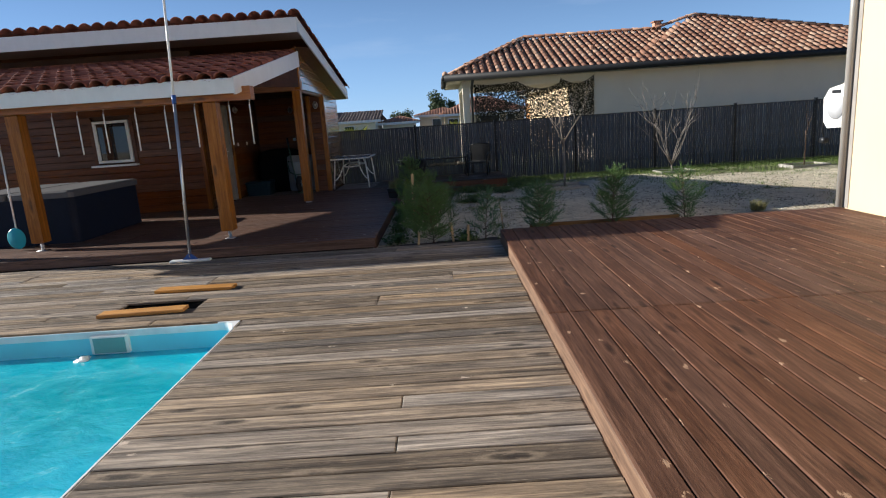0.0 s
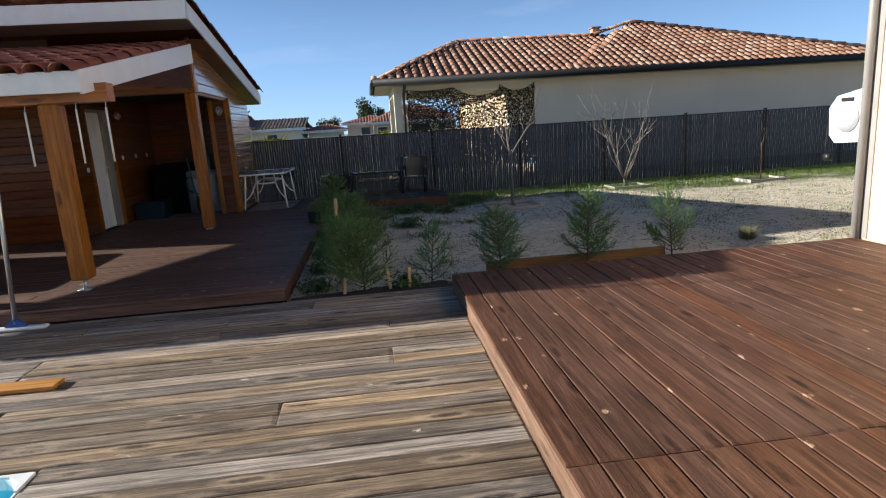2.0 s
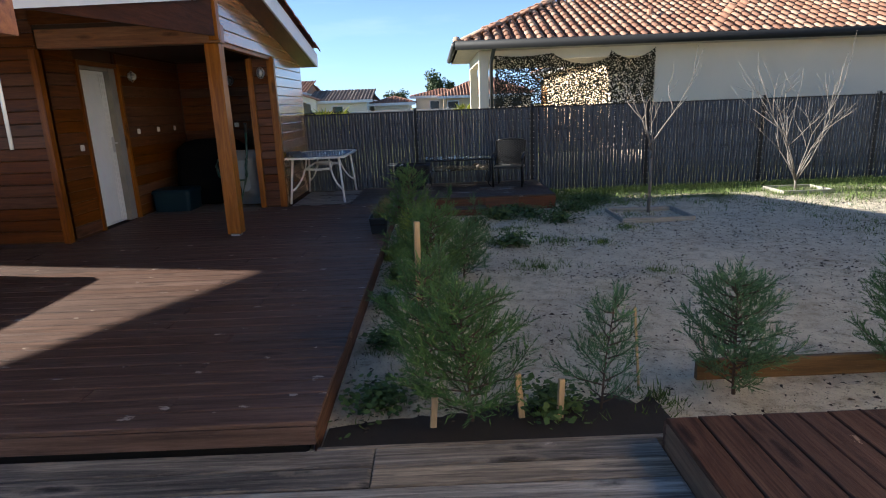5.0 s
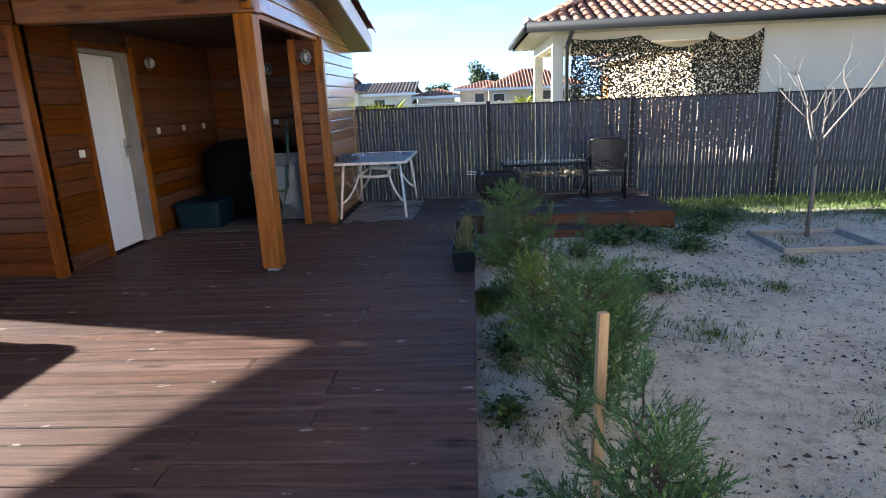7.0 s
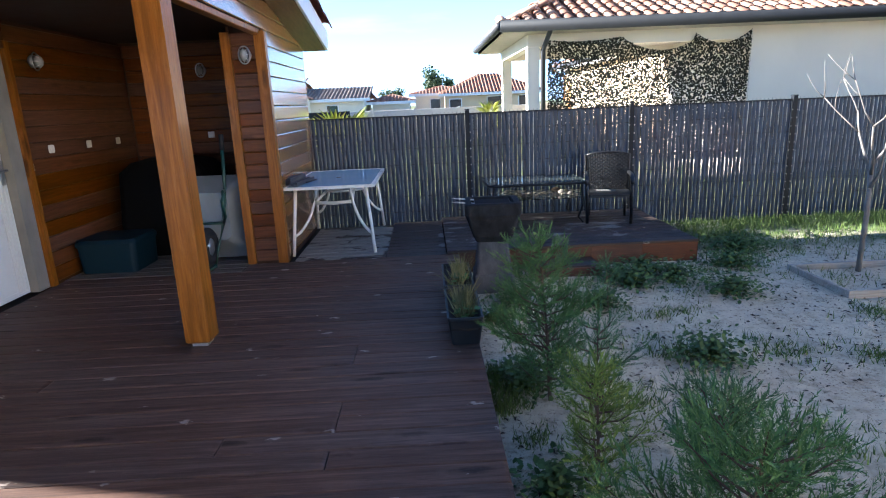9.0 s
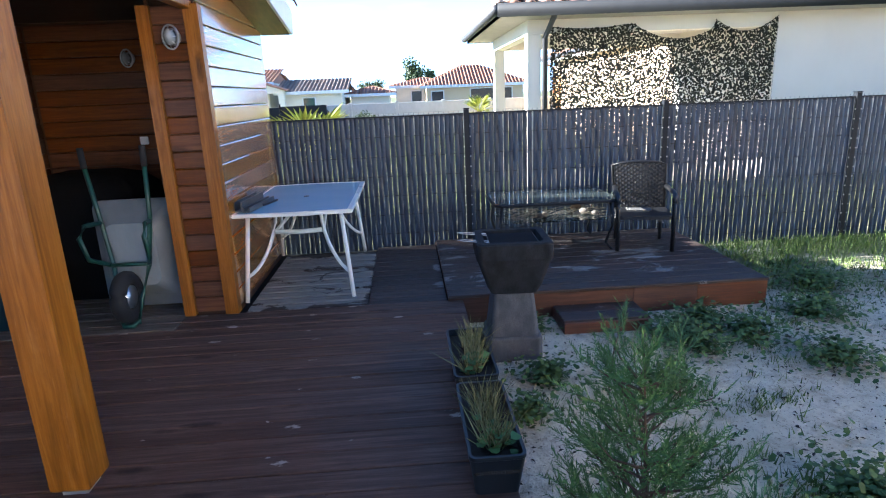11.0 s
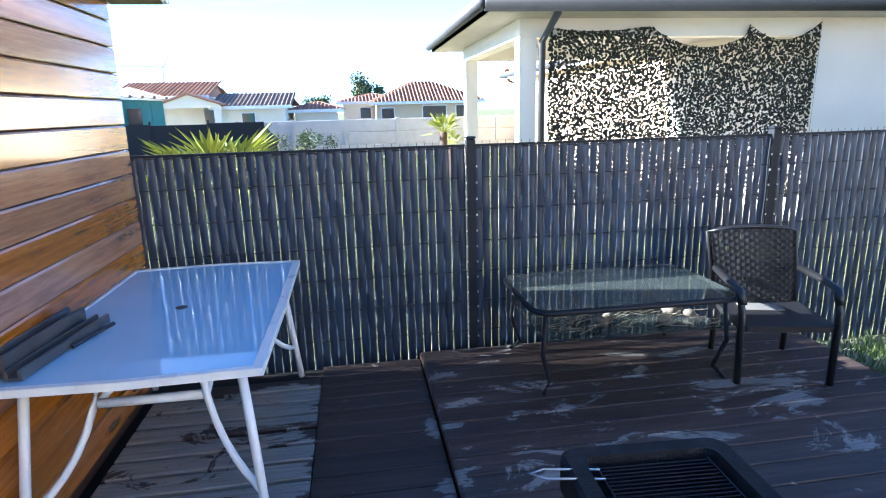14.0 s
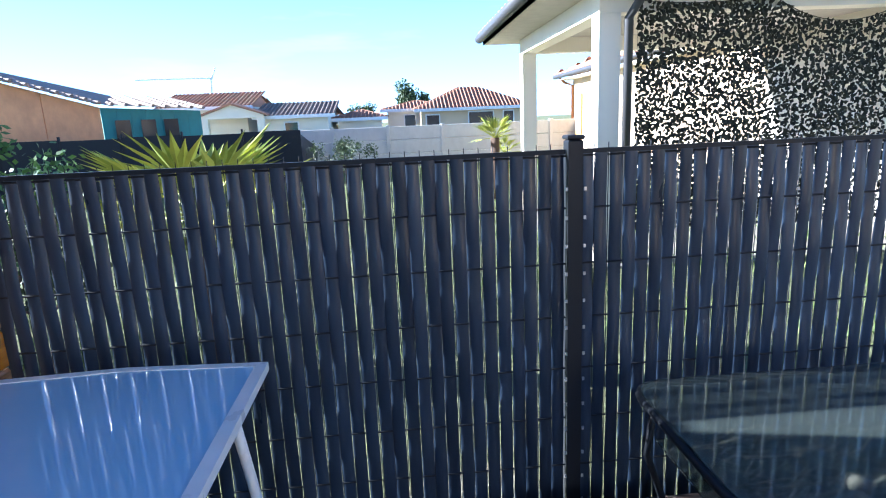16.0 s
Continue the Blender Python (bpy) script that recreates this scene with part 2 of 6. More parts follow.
def plain(name, colour, rough=0.5, metal=0.0, vary=0.12, scale=6.0, relief=0.0, coat=0.0, spec=0.5, grain=0.0):
    """Paint, plastic, metal or render with faint stains and grain."""
    k = Mat(name, rough, metal, spec, coat)
    big = k.noise(k.coords((scale, scale, scale * 0.6), 13.0), 1.0, 6, 0.6)
    c = k.ramp(big, (0.3, tuple(q * (1 - vary) for q in colour)), (0.72, tuple(min(1, q * (1 + vary * 0.6)) for q in colour)))
    fine = k.noise(k.coords((160, 160, 160)), 1.0, 3, 0.6)
    if grain:
        c = k.mix(k.math("MULTIPLY", k.mask(fine, 0.4, 0.7), grain), c, tuple(q * 0.45 for q in colour))
    if relief:
        k.bump(fine, relief, 0.004)
    rg = k.math("MULTIPLY_ADD", big, 0.25, rough - 0.12, clamp=True)
    return k.done(c, rg)


grey_wood = wood("weathered grey deck timber", (0.045, 0.036, 0.029), (0.24, 0.192, 0.145), (0.52, 0.415, 0.3), "x", 0.7, 0.85, vary=0.85, relief=1.0, fleck=(0.3, (0.6, 0.5, 0.4)), spec=0.25, hue=0.8)
stain_y = wood("brown stained deck timber", (0.036, 0.0175, 0.011), (0.104, 0.052, 0.032), (0.172, 0.092, 0.058), "y", 0.62, 0.85, vary=0.34, relief=0.5, fleck=(0.85, (0.42, 0.28, 0.18)), spec=0.16, hue=0.25)
stain_x = wood("dark stained deck timber", (0.054, 0.032, 0.024), (0.12, 0.072, 0.053), (0.185, 0.116, 0.088), "x", 0.55, 0.8, vary=0.22, relief=0.4, fleck=(0.8, (0.5, 0.42, 0.35)), spec=0.2, hue=0.2)
worn_x = wood("worn dark deck timber", (0.016, 0.0105, 0.009), (0.042, 0.027, 0.021), (0.075, 0.05, 0.04), "x", 0.5, 0.5, vary=0.5, relief=0.5, fleck=(0.75, (0.3, 0.27, 0.24)), peel=(-1.1, 1.3, 13.9, 15.6, (0.27, 0.255, 0.235), -0.006))
bare_x = wood("dark deck timber peeled to bare wood", (0.012, 0.008, 0.007), (0.03, 0.02, 0.016), (0.055, 0.038, 0.03), "x", 0.6, 0.3, vary=0.4, relief=0.6, peel=(-2.75, -1.62, 13.6, 15.1, (0.3, 0.285, 0.26), 0.16))
floor_x = wood("pale bare alcove boards", (0.05, 0.042, 0.036), (0.15, 0.13, 0.11), (0.26, 0.235, 0.2), "x", 0.75, 0.3, vary=0.4, relief=0.7)
rim_wood = wood("reddish stained rim board", (0.045, 0.017, 0.01), (0.1, 0.038, 0.02), (0.15, 0.062, 0.032), "x", 0.55, 0.4)
rim_wood_y = wood("worn rim board", (0.09, 0.045, 0.025), (0.2, 0.11, 0.06), (0.3, 0.18, 0.1), "y", 0.6, 0.5)
post_wood = wood("honey varnished post timber", (0.14, 0.05, 0.012), (0.275, 0.112, 0.027), (0.37, 0.165, 0.046), "z", 0.42, 0.8, 0.1, 0.15, 0.12, spec=0.3)
trim_wood = wood("brown varnished trim", (0.09, 0.03, 0.008), (0.18, 0.063, 0.014), (0.25, 0.095, 0.023), "z", 0.4, 0.6, 0.15, 0.2, 0.1, spec=0.3)
beam_wood = wood("honey varnished beam timber", (0.18, 0.056, 0.009), (0.33, 0.115, 0.018), (0.43, 0.165, 0.03), "x", 0.38, 0.8, 0.2, 0.15, 0.12)
# these two are toned down so that the alcove's shade sits in the colour
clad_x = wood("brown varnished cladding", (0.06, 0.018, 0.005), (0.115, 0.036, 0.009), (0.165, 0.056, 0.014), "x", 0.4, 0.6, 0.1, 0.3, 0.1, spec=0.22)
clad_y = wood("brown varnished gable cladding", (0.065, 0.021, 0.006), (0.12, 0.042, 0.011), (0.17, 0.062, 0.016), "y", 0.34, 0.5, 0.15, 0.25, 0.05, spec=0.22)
# same timber outside, base lightened to carry the sky's reflection
clad_sheen = wood("honey varnished gable cladding with sky sheen in its tone", (0.22, 0.085, 0.024), (0.38, 0.16, 0.05), (0.48, 0.22, 0.075), "y", 0.22, 0.6, 1.0, 0.25, 0.05)
matt_wood = wood("dull brown boarding", (0.035, 0.012, 0.006), (0.07, 0.025, 0.011), (0.1, 0.038, 0.017), "y", 0.75, 0.4, spec=0.2)
loose_wood = wood("fresh orange plank", (0.26, 0.12, 0.03), (0.5, 0.25, 0.07), (0.62, 0.34, 0.12), "x", 0.6, 0.6)
kerb_wood = wood("yellowed garden board", (0.1, 0.055, 0.022), (0.2, 0.115, 0.048), (0.28, 0.17, 0.08), "x", 0.7, 0.4)
crate_wood = wood("grey raw planter board", (0.22, 0.2, 0.17), (0.38, 0.355, 0.31), (0.48, 0.455, 0.41), "x", 0.8, 0.3)
stake_wood = wood("pale stake", (0.3, 0.21, 0.12), (0.48, 0.35, 0.21), (0.6, 0.47, 0.3), "z", 0.75, 0.2)
white_paint = plain("white fascia paint", (0.78, 0.79, 0.8), 0.4, vary=0.06)
soffit_paint = plain("grey brown soffit", (0.3, 0.25, 0.21), 0.6)
white_metal = plain("white powder coated metal", (0.78, 0.78, 0.76), 0.3, vary=0.08)
white_plastic = plain("white plastic", (0.78, 0.78, 0.76), 0.35, vary=0.05)
# near-black sheets laid below the boards stand in for the shade in the gaps
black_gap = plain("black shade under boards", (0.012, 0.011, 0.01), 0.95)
cream_render = plain("cream wall render", (0.66, 0.52, 0.34), 0.85, vary=0.04, scale=1.5, relief=0.25, spec=0.2)
grey_render = plain("grey cement render", (0.27, 0.255, 0.225), 0.9, vary=0.2, scale=5, relief=0.4, spec=0.2)
beige_render = plain("pale beige wall render", (0.74, 0.67, 0.56), 0.9, vary=0.05, scale=1.2, relief=0.2, spec=0.2)
white_render = plain("off white house render", (0.8, 0.745, 0.62), 0.9, vary=0.05, scale=1.0, spec=0.2)
alu = plain("brushed aluminium", (0.55, 0.55, 0.56), 0.35, 0.9, 0.1)
zinc = plain("galvanised steel", (0.5, 0.5, 0.5), 0.45, 0.8, 0.2)
pipe_grey = plain("grey lacquered downpipe", (0.36, 0.34, 0.31), 0.4, 0.2)
gutter_dark = plain("dark grey gutter", (0.018, 0.019, 0.021), 0.6, spec=0.25)
gutter_grey = plain("grey gutter", (0.05, 0.05, 0.054), 0.5)
anthracite = plain("anthracite lacquer", (0.012, 0.014, 0.018), 0.5, spec=0.25)
black_plastic = plain("black plastic", (0.018, 0.019, 0.021), 0.45, vary=0.2, relief=0.1)
blue_plastic = plain("blue plastic", (0.03, 0.09, 0.33), 0.4)
teal_plastic = plain("turquoise plastic", (0.03, 0.36, 0.44), 0.35)
green_steel = plain("dark green enamelled steel", (0.012, 0.055, 0.04), 0.35)
grey_tray = plain("grey plastic tray", (0.21, 0.24, 0.27), 0.42, vary=0.15)
rubber = plain("black rubber", (0.012, 0.012, 0.013), 0.8)
navy = plain("dark navy vinyl", (0.011, 0.015, 0.03), 0.6, vary=0.25, relief=0.15, spec=0.15)
tub_cover = plain("grey vinyl cover", (0.11, 0.11, 0.118), 0.55, spec=0.3)
box_teal = plain("dark teal plastic", (0.006, 0.022, 0.034), 0.5, spec=0.25)
black_cloth = plain("black cover cloth", (0.006, 0.006, 0.0065), 0.9, relief=0.3, spec=0.1)
stone = plain("dark cast stone", (0.024, 0.025, 0.028), 0.9, vary=0.6, scale=14, relief=0.9, grain=0.5, spec=0.2)
stone_foot = plain("grey cast stone", (0.115, 0.119, 0.128), 0.9, vary=0.4, scale=12, relief=0.9, grain=0.6, spec=0.2)
pebble = plain("pale pebble", (0.11, 0.092, 0.075), 0.9, vary=0.2)
soil = plain("potting soil", (0.03, 0.022, 0.016), 0.95, vary=0.4, scale=30, relief=1.0)
bark = plain("grey bark", (0.2, 0.175, 0.15), 0.85, vary=0.3, scale=20, relief=0.5)
brown_bark = plain("brown bark", (0.09, 0.055, 0.035), 0.9, vary=0.3, scale=20, relief=0.5)
liner = plain("pale blue pool liner", (0.22, 0.66, 0.78), 0.5, vary=0.08, scale=2)
pool_rim = plain("white pool rim", (0.75, 0.77, 0.78), 0.4)
wicker = plain("black woven resin", (0.009, 0.009, 0.01), 0.4, vary=0.25)
red_plastic = plain("red plastic", (0.5, 0.04, 0.03), 0.4)
osb = plain("orange chipboard", (0.66, 0.36, 0.17), 0.85, vary=0.2, scale=3)
membrane = plain("teal wall membrane", (0.05, 0.23, 0.22), 0.6)
dark_window = plain("dark window pane", (0.02, 0.024, 0.03), 0.12)
concrete_panel = plain("pale concrete panel", (0.5, 0.5, 0.48), 0.9, vary=0.1)

k = Mat("frosted blue glass", 0.05, 0, 0.7)
frosted = k.done(k.ramp(k.noise(k.coords((2.5, 2.5, 2.5)), 1, 4), (0.3, (0.36, 0.56, 0.74)), (0.7, (0.42, 0.61, 0.78))))

k = Mat("clear table glass", 0.06, 0, 0.9)
k.p.inputs["Transmission Weight"].default_value = 0.95
k.p.inputs["IOR"].default_value = 1.5
clear_glass = k.done((0.4, 0.47, 0.44))

k = Mat("window glass", 0.02, 0, 0.6)
pane_glass = k.done((0.015, 0.017, 0.02))

k = Mat("pool water", 0.015, 0, 0.5)
k.p.inputs["Transmission Weight"].default_value = 0.3
k.p.inputs["IOR"].default_value = 1.25
wv = k.noise(k.coords((2.6, 3.6, 1)), 1.4, 4, 0.55, 0.8)
wf = k.noise(k.coords((11, 17, 1)), 1.0, 4, 0.6, 0.6)
k.bump(k.math("MULTIPLY_ADD", wf, 0.35, wv), 0.34, 0.03)
# the palest stop paints caustic light streaks into the water's colour
water_mat = k.done(k.ramp(k.noise(k.coords((1.5, 2.4, 1)), 1.3, 6, 0.7, 1.5), (0.38, (0.02, 0.42, 0.55)), (0.6, (0.06, 0.56, 0.68)), (0.72, (0.3, 0.78, 0.85))))

# roof tiles: terracotta with a tone of its own for each tile
def tile_mat(name, a, b, c, dark):
    k = Mat(name, 0.75, 0, 0.3)
    isl = k.n.new("ShaderNodeNewGeometry").outputs["Random Per Island"]
    pick = k.math("FRACT", k.math("ADD", isl, k.info.outputs["Random"]), 0)
    col = k.ramp(pick, (0.0, a), (0.5, b), (1.0, c))
    st = k.noise(k.coords((7, 7, 7)), 1, 6, 0.65)
    col = k.mix(k.math("MULTIPLY", k.mask(st, 0.5, 0.75), 0.6), col, dark)
    k.bump(k.noise(k.coords((60, 60, 60)), 1, 3), 0.25, 0.005)
    return k.done(col)


tile_red = tile_mat("weathered red clay tile", (0.16, 0.05, 0.034), (0.24, 0.08, 0.05), (0.3, 0.11, 0.07), (0.07, 0.035, 0.03))
tile_orange = tile_mat("orange clay tile", (0.27, 0.135, 0.085), (0.4, 0.215, 0.135), (0.52, 0.35, 0.24), (0.16, 0.09, 0.07))
tile_far = tile_mat("far clay tile", (0.27, 0.13, 0.08), (0.33, 0.17, 0.105), (0.37, 0.22, 0.15), (0.2, 0.1, 0.07))
tile_greyed = tile_mat("greyed clay tile", (0.2, 0.15, 0.12), (0.24, 0.185, 0.15), (0.28, 0.22, 0.18), (0.14, 0.115, 0.095))

# sandy garden soil with grassy patches
k = Mat("sandy garden soil", 0.95, 0, 0.15)
a = k.noise(k.coords((0.9, 0.9, 0.9)), 1, 8, 0.6)
b = k.noise(k.coords((9, 9, 9)), 1, 6, 0.65)
c_ = k.noise(k.coords((70, 70, 70)), 1, 4, 0.6)
g = k.noise(k.coords((0.55, 0.8, 1)), 1, 6, 0.62, 0.4)
col = k.ramp(b, (0.3, (0.46, 0.395, 0.28)), (0.5, (0.72, 0.64, 0.49)), (0.8, (0.82, 0.745, 0.6)))
col = k.mix(k.math("MULTIPLY", k.mask(a, 0.45, 0.7), 0.42), col, (0.36, 0.31, 0.235))
clod = k.noise(k.coords((24, 24, 24)), 1, 5, 0.7)
col = k.mix(k.math("MULTIPLY", k.mask(clod, 0.57, 0.66), 0.6), col, (0.13, 0.1, 0.065))
col = k.mix(k.math("MULTIPLY", k.mask(c_, 0.6, 0.68), 0.7), col, (0.07, 0.055, 0.035))
sep = k.n.new("ShaderNodeSeparateXYZ")
k.l.new(k.pos, sep.inputs[0])
far = k.math("MULTIPLY_ADD", sep.outputs["Y"], 0.12, k.math("MULTIPLY_ADD", sep.outputs["X"], 0.016, -1.57))
col = k.mix(k.math("MULTIPLY", k.mask(k.math("ADD", g, far), 0.62, 0.78), 0.85), col, k.ramp(b, (0.3, (0.035, 0.06, 0.015)), (0.7, (0.12, 0.15, 0.045))))
k.bump(k.math("ADD", k.math("ADD", b, clod), k.math("MULTIPLY", c_, 0.4)), 1.0, 0.04)
sand = k.done(col)


def leaf_mat(name, dark, light, rough=0.6):
    k = Mat(name, rough, 0, 0.3)
    isl = k.n.new("ShaderNodeNewGeometry").outputs["Random Per Island"]
    n = k.noise(k.coords((14, 14, 14)), 1, 3)
    c = k.ramp(k.math("MULTIPLY_ADD", isl, 0.6, k.math("MULTIPLY", n, 0.4)), (0.2, dark), (0.8, light))
    k.p.inputs["Transmission Weight"].default_value = 0.0
    k.p.inputs["Subsurface Weight"].default_value = 0.0
    return k.done(c)


needle = leaf_mat("juniper foliage", (0.04, 0.09, 0.026), (0.14, 0.235, 0.065))
needle_blue = leaf_mat("blue green foliage", (0.045, 0.1, 0.042), (0.15, 0.25, 0.1))
needle_fresh = leaf_mat("yellow green foliage", (0.08, 0.13, 0.02), (0.26, 0.32, 0.06))
grass_mat = leaf_mat("grass blades", (0.045, 0.08, 0.015), (0.17, 0.23, 0.05))
dry_grass = leaf_mat("dry grass blades", (0.1, 0.1, 0.035), (0.27, 0.25, 0.11))
palm_mat = leaf_mat("palm leaves", (0.2, 0.25, 0.04), (0.5, 0.5, 0.1))
tree_leaf = leaf_mat("tree leaves", (0.03, 0.05, 0.02), (0.09, 0.12, 0.05))
net_mat = leaf_mat("camouflage cloth", (0.012, 0.013, 0.008), (0.05, 0.048, 0.03), 0.8)
straw = leaf_mat("dry twigs", (0.09, 0.075, 0.055), (0.2, 0.175, 0.135))
mulch = leaf_mat("dark leaf litter", (0.015, 0.011, 0.007), (0.07, 0.05, 0.03))
weed_mat = leaf_mat("weed leaves", (0.035, 0.07, 0.015), (0.11, 0.16, 0.04))
# ---------------------------------------------------------------- ground
DECK, PLAT, SOIL = 0.124, 0.15, -0.05

g = Shape()
XS = [-400, -150, -60, -25, -12, -6, -3] + [-2.0 + 0.5 * i for i in range(36)] + [20, 30, 60, 150, 400]
YS = [-120, -40, -12, -4, 2, 5] + [7.0 + 0.4 * i for i in range(32)] + [22, 30, 45, 80, 160, 400, 900]
for y in YS:
    for x in XS:
        z = SOIL
        if -1.5 < x < 15 and 7.2 < y < 19:
            z += 0.035 * noise.noise((x * 0.8, y * 0.8, 0.3)) + 0.02 * noise.noise((x * 2.3, y * 2.3, 5.0))
        elif x < 1.0 and y < 7.4 or x < -1 and y < 16 or y < 7.2:
            z -= 2.6 if (-14 < x < -1 and y < 7) else 0.15
        g.v.append((x, y, z))
for j in range(len(YS) - 1):
    for i in range(len(XS) - 1):
        n = j * len(XS) + i
        g.f.append((n, n + 1, n + 1 + len(XS), n + len(XS)))
tagged(part("ground", g, sand, smooth=True), "pale sandy garden soil with patches of grass", "ground", kind="structure")

# ---------------------------------------------------------------- pool
PX, PY, PR = -1.78, 4.72, 0.16
pool = thing("swimming_pool", "pale blue lined swimming pool set in the grey deck", "swimming pool")
ring = lambda z, o=0.0, n=6: rrect(-6.4 - o, -4.6 - o, PX + o, PY + o, PR + o, z, n)
s = Shape().rings([ring(-1.35), ring(-0.02)], close=False)
s.f.append(tuple(range(len(ring(0)))))
part("liner", s, liner, pool, "pale blue liner", True)
s = Shape().rings([ring(-0.06, -0.004), ring(-0.004, -0.004), ring(-0.004, 0.006), ring(-0.06, 0.006)], close=False)
part("rim", s, pool_rim, pool, "thin white liner edge")
part("corner_cap", Shape().prism([(PX - 0.17, PY + 0.0), (PX - 0.09, PY - 0.015), (PX - 0.03, PY - 0.06), (PX - 0.005, PY - 0.14), (PX + 0.01, PY - 0.14), (PX + 0.01, PY + 0.012), (PX - 0.17, PY + 0.012)], -0.05, 0.008, "z"), pool_rim, pool, "white corner piece")
s = Shape()
s.v = [tuple(p) for p in ring(-0.2, -0.001)]
s.f = [tuple(range(len(s.v)))]
wat = part("water", s, water_mat, pool, "clear turquoise rippled water")
wat.visible_shadow = False
sk = part("skimmer", Shape().box(-2.99, PY - 0.03, -0.195, -2.68, PY - 0.002, -0.035, 0.01), white_plastic, pool, "white skimmer mouth")
part("opening", Shape().box(-2.965, PY - 0.036, -0.18, -2.705, PY - 0.031, -0.055), plain("shaded skimmer throat", (0.16, 0.34, 0.33), 0.6), sk)
part("nozzle", Shape().tube([(-3.02, PY - 0.05, -0.22), (-3.02, PY - 0.12, -0.2)], 0.035, 10).box(-3.08, PY - 0.15, -0.212, -2.97, PY - 0.1, -0.188, 0.008), white_plastic, pool, "white floating nozzle", True)

# ---------------------------------------------------------------- decks
BP = 0.142


def board_mesh(name, length, width, thick, material, along):
    s = Shape()
    g = 0.005
    if along == "x":
        s.box(0, -width / 2, -thick, length, width / 2, 0, g)
    else:
        s.box(-width / 2, 0, -thick, width / 2, length, 0, g)
    return s.mesh(name, material)


def lay(parent, material, along, rows, spans, z, width, lift=0.0015, cut=None, seed=1):
    """Boards row by row; spans(row) gives the lengths. Alike boards share a mesh."""
    rnd = random.Random(seed)
    made = {}
    for c in rows:
        for a, b in spans(c, rnd):
            key = (round(b - a, 1), material.name)
            if key not in made:
                made[key] = board_mesh("board", 1.0, width, 0.026, material, along)
            ob = new("board", made[key])
            ob.parent = parent
            ln = b - a - 0.004
            tilt = rnd.uniform(-0.25, 0.25)
            if along == "x":
                ob.matrix_basis = pose(a + 0.002, c, z + rnd.uniform(-lift, lift), tilt, 0, 0) @ Matrix.Diagonal((ln, 1, 1, 1))
            else:
                ob.matrix_basis = pose(c, a + 0.002, z + rnd.uniform(-lift, lift), 0, tilt, 0) @ Matrix.Diagonal((1, ln, 1, 1))


def cuts(x0, x1, rnd, near):
    """Splits a row at one of a few staggered joints."""
    xs = sorted(x for x in (rnd.choice(near) + d for d in (-3.6, 0.0, 3.6)) if x0 + 0.5 < x < x1 - 0.35)
    xs = [x0] + xs + [x1]
    return list(zip(xs[:-1], xs[1:]))


def grey_spans(y, rnd):
    end = 0.605
    if y - 0.07 > PY + 0.004:
        parts_ = cuts(-9.2, end, rnd, (-2.55, -0.68, -0.02, -1.35))
        if 5.2 < y < 5.5:
            parts_ = [(-9.2, -3.08), (-2.33, end)]
        return parts_
    return [(PX + 0.012, -0.35), (-0.35, end)] if rnd.random() < 0.25 else [(PX + 0.012, end)]


grey_deck = thing("deck_grey", "weathered grey timber deck round the pool", "deck", kind="structure")
# added black sheets: the darkness seen between the boards
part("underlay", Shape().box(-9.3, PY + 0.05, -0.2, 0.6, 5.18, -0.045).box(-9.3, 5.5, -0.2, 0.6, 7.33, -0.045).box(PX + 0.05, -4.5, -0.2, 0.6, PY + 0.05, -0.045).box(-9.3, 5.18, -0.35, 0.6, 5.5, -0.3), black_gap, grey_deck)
part("rim_board", Shape().box(-0.95, 7.335, -0.16, 0.7, 7.362, -0.004, 0.003), grey_wood, grey_deck)
rest = Shape()
y = 0.9
while y > -4.5:
    rest.box(PX + 0.012, y - 0.068, -0.026, 0.605, y + 0.068, 0, 0.003)
    y -= BP
part("boards_behind", rest, grey_wood, grey_deck)["kind"] = "stuff"

platform = thing("deck_platform", "raised brown stained timber terrace deck beside the house", "deck", kind="structure")
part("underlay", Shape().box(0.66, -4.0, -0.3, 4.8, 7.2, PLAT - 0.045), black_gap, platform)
part("rim_board", Shape().box(0.607, 1.0, -0.03, 0.632, 7.235, PLAT - 0.028, 0.004), rim_wood_y, platform)
part("rim_board", Shape().box(0.607, 7.237, -0.12, 4.76, 7.26, PLAT - 0.028, 0.004), rim_wood, platform)
rest = Shape()
x = 0.675
while x < 4.78:
    rest.box(x - 0.068, -4.0, PLAT - 0.026, x + 0.068, 0.85, PLAT, 0.003)
    x += BP
part("boards_behind", rest, stain_y, platform)["kind"] = "stuff"

shed_deck = thing("deck_shed", "dark brown stained timber deck before the shed", "deck", kind="structure")
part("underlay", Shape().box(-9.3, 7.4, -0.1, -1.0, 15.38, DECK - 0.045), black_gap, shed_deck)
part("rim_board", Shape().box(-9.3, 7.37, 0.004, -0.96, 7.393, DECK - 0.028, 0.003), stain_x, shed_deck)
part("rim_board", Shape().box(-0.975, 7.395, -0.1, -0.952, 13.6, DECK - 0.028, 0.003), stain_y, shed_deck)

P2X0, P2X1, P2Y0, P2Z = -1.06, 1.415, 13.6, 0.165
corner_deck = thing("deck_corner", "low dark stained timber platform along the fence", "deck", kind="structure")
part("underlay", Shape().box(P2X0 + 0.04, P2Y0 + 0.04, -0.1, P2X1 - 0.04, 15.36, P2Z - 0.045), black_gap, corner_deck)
for a, b in ((P2X0, -0.55), (-0.546, 0.36), (0.364, 0.86), (0.864, P2X1)):
    part("rim_board", Shape().box(a, P2Y0, SOIL - 0.03, b, P2Y0 + 0.026, P2Z - 0.028, 0.004), rim_wood, corner_deck)
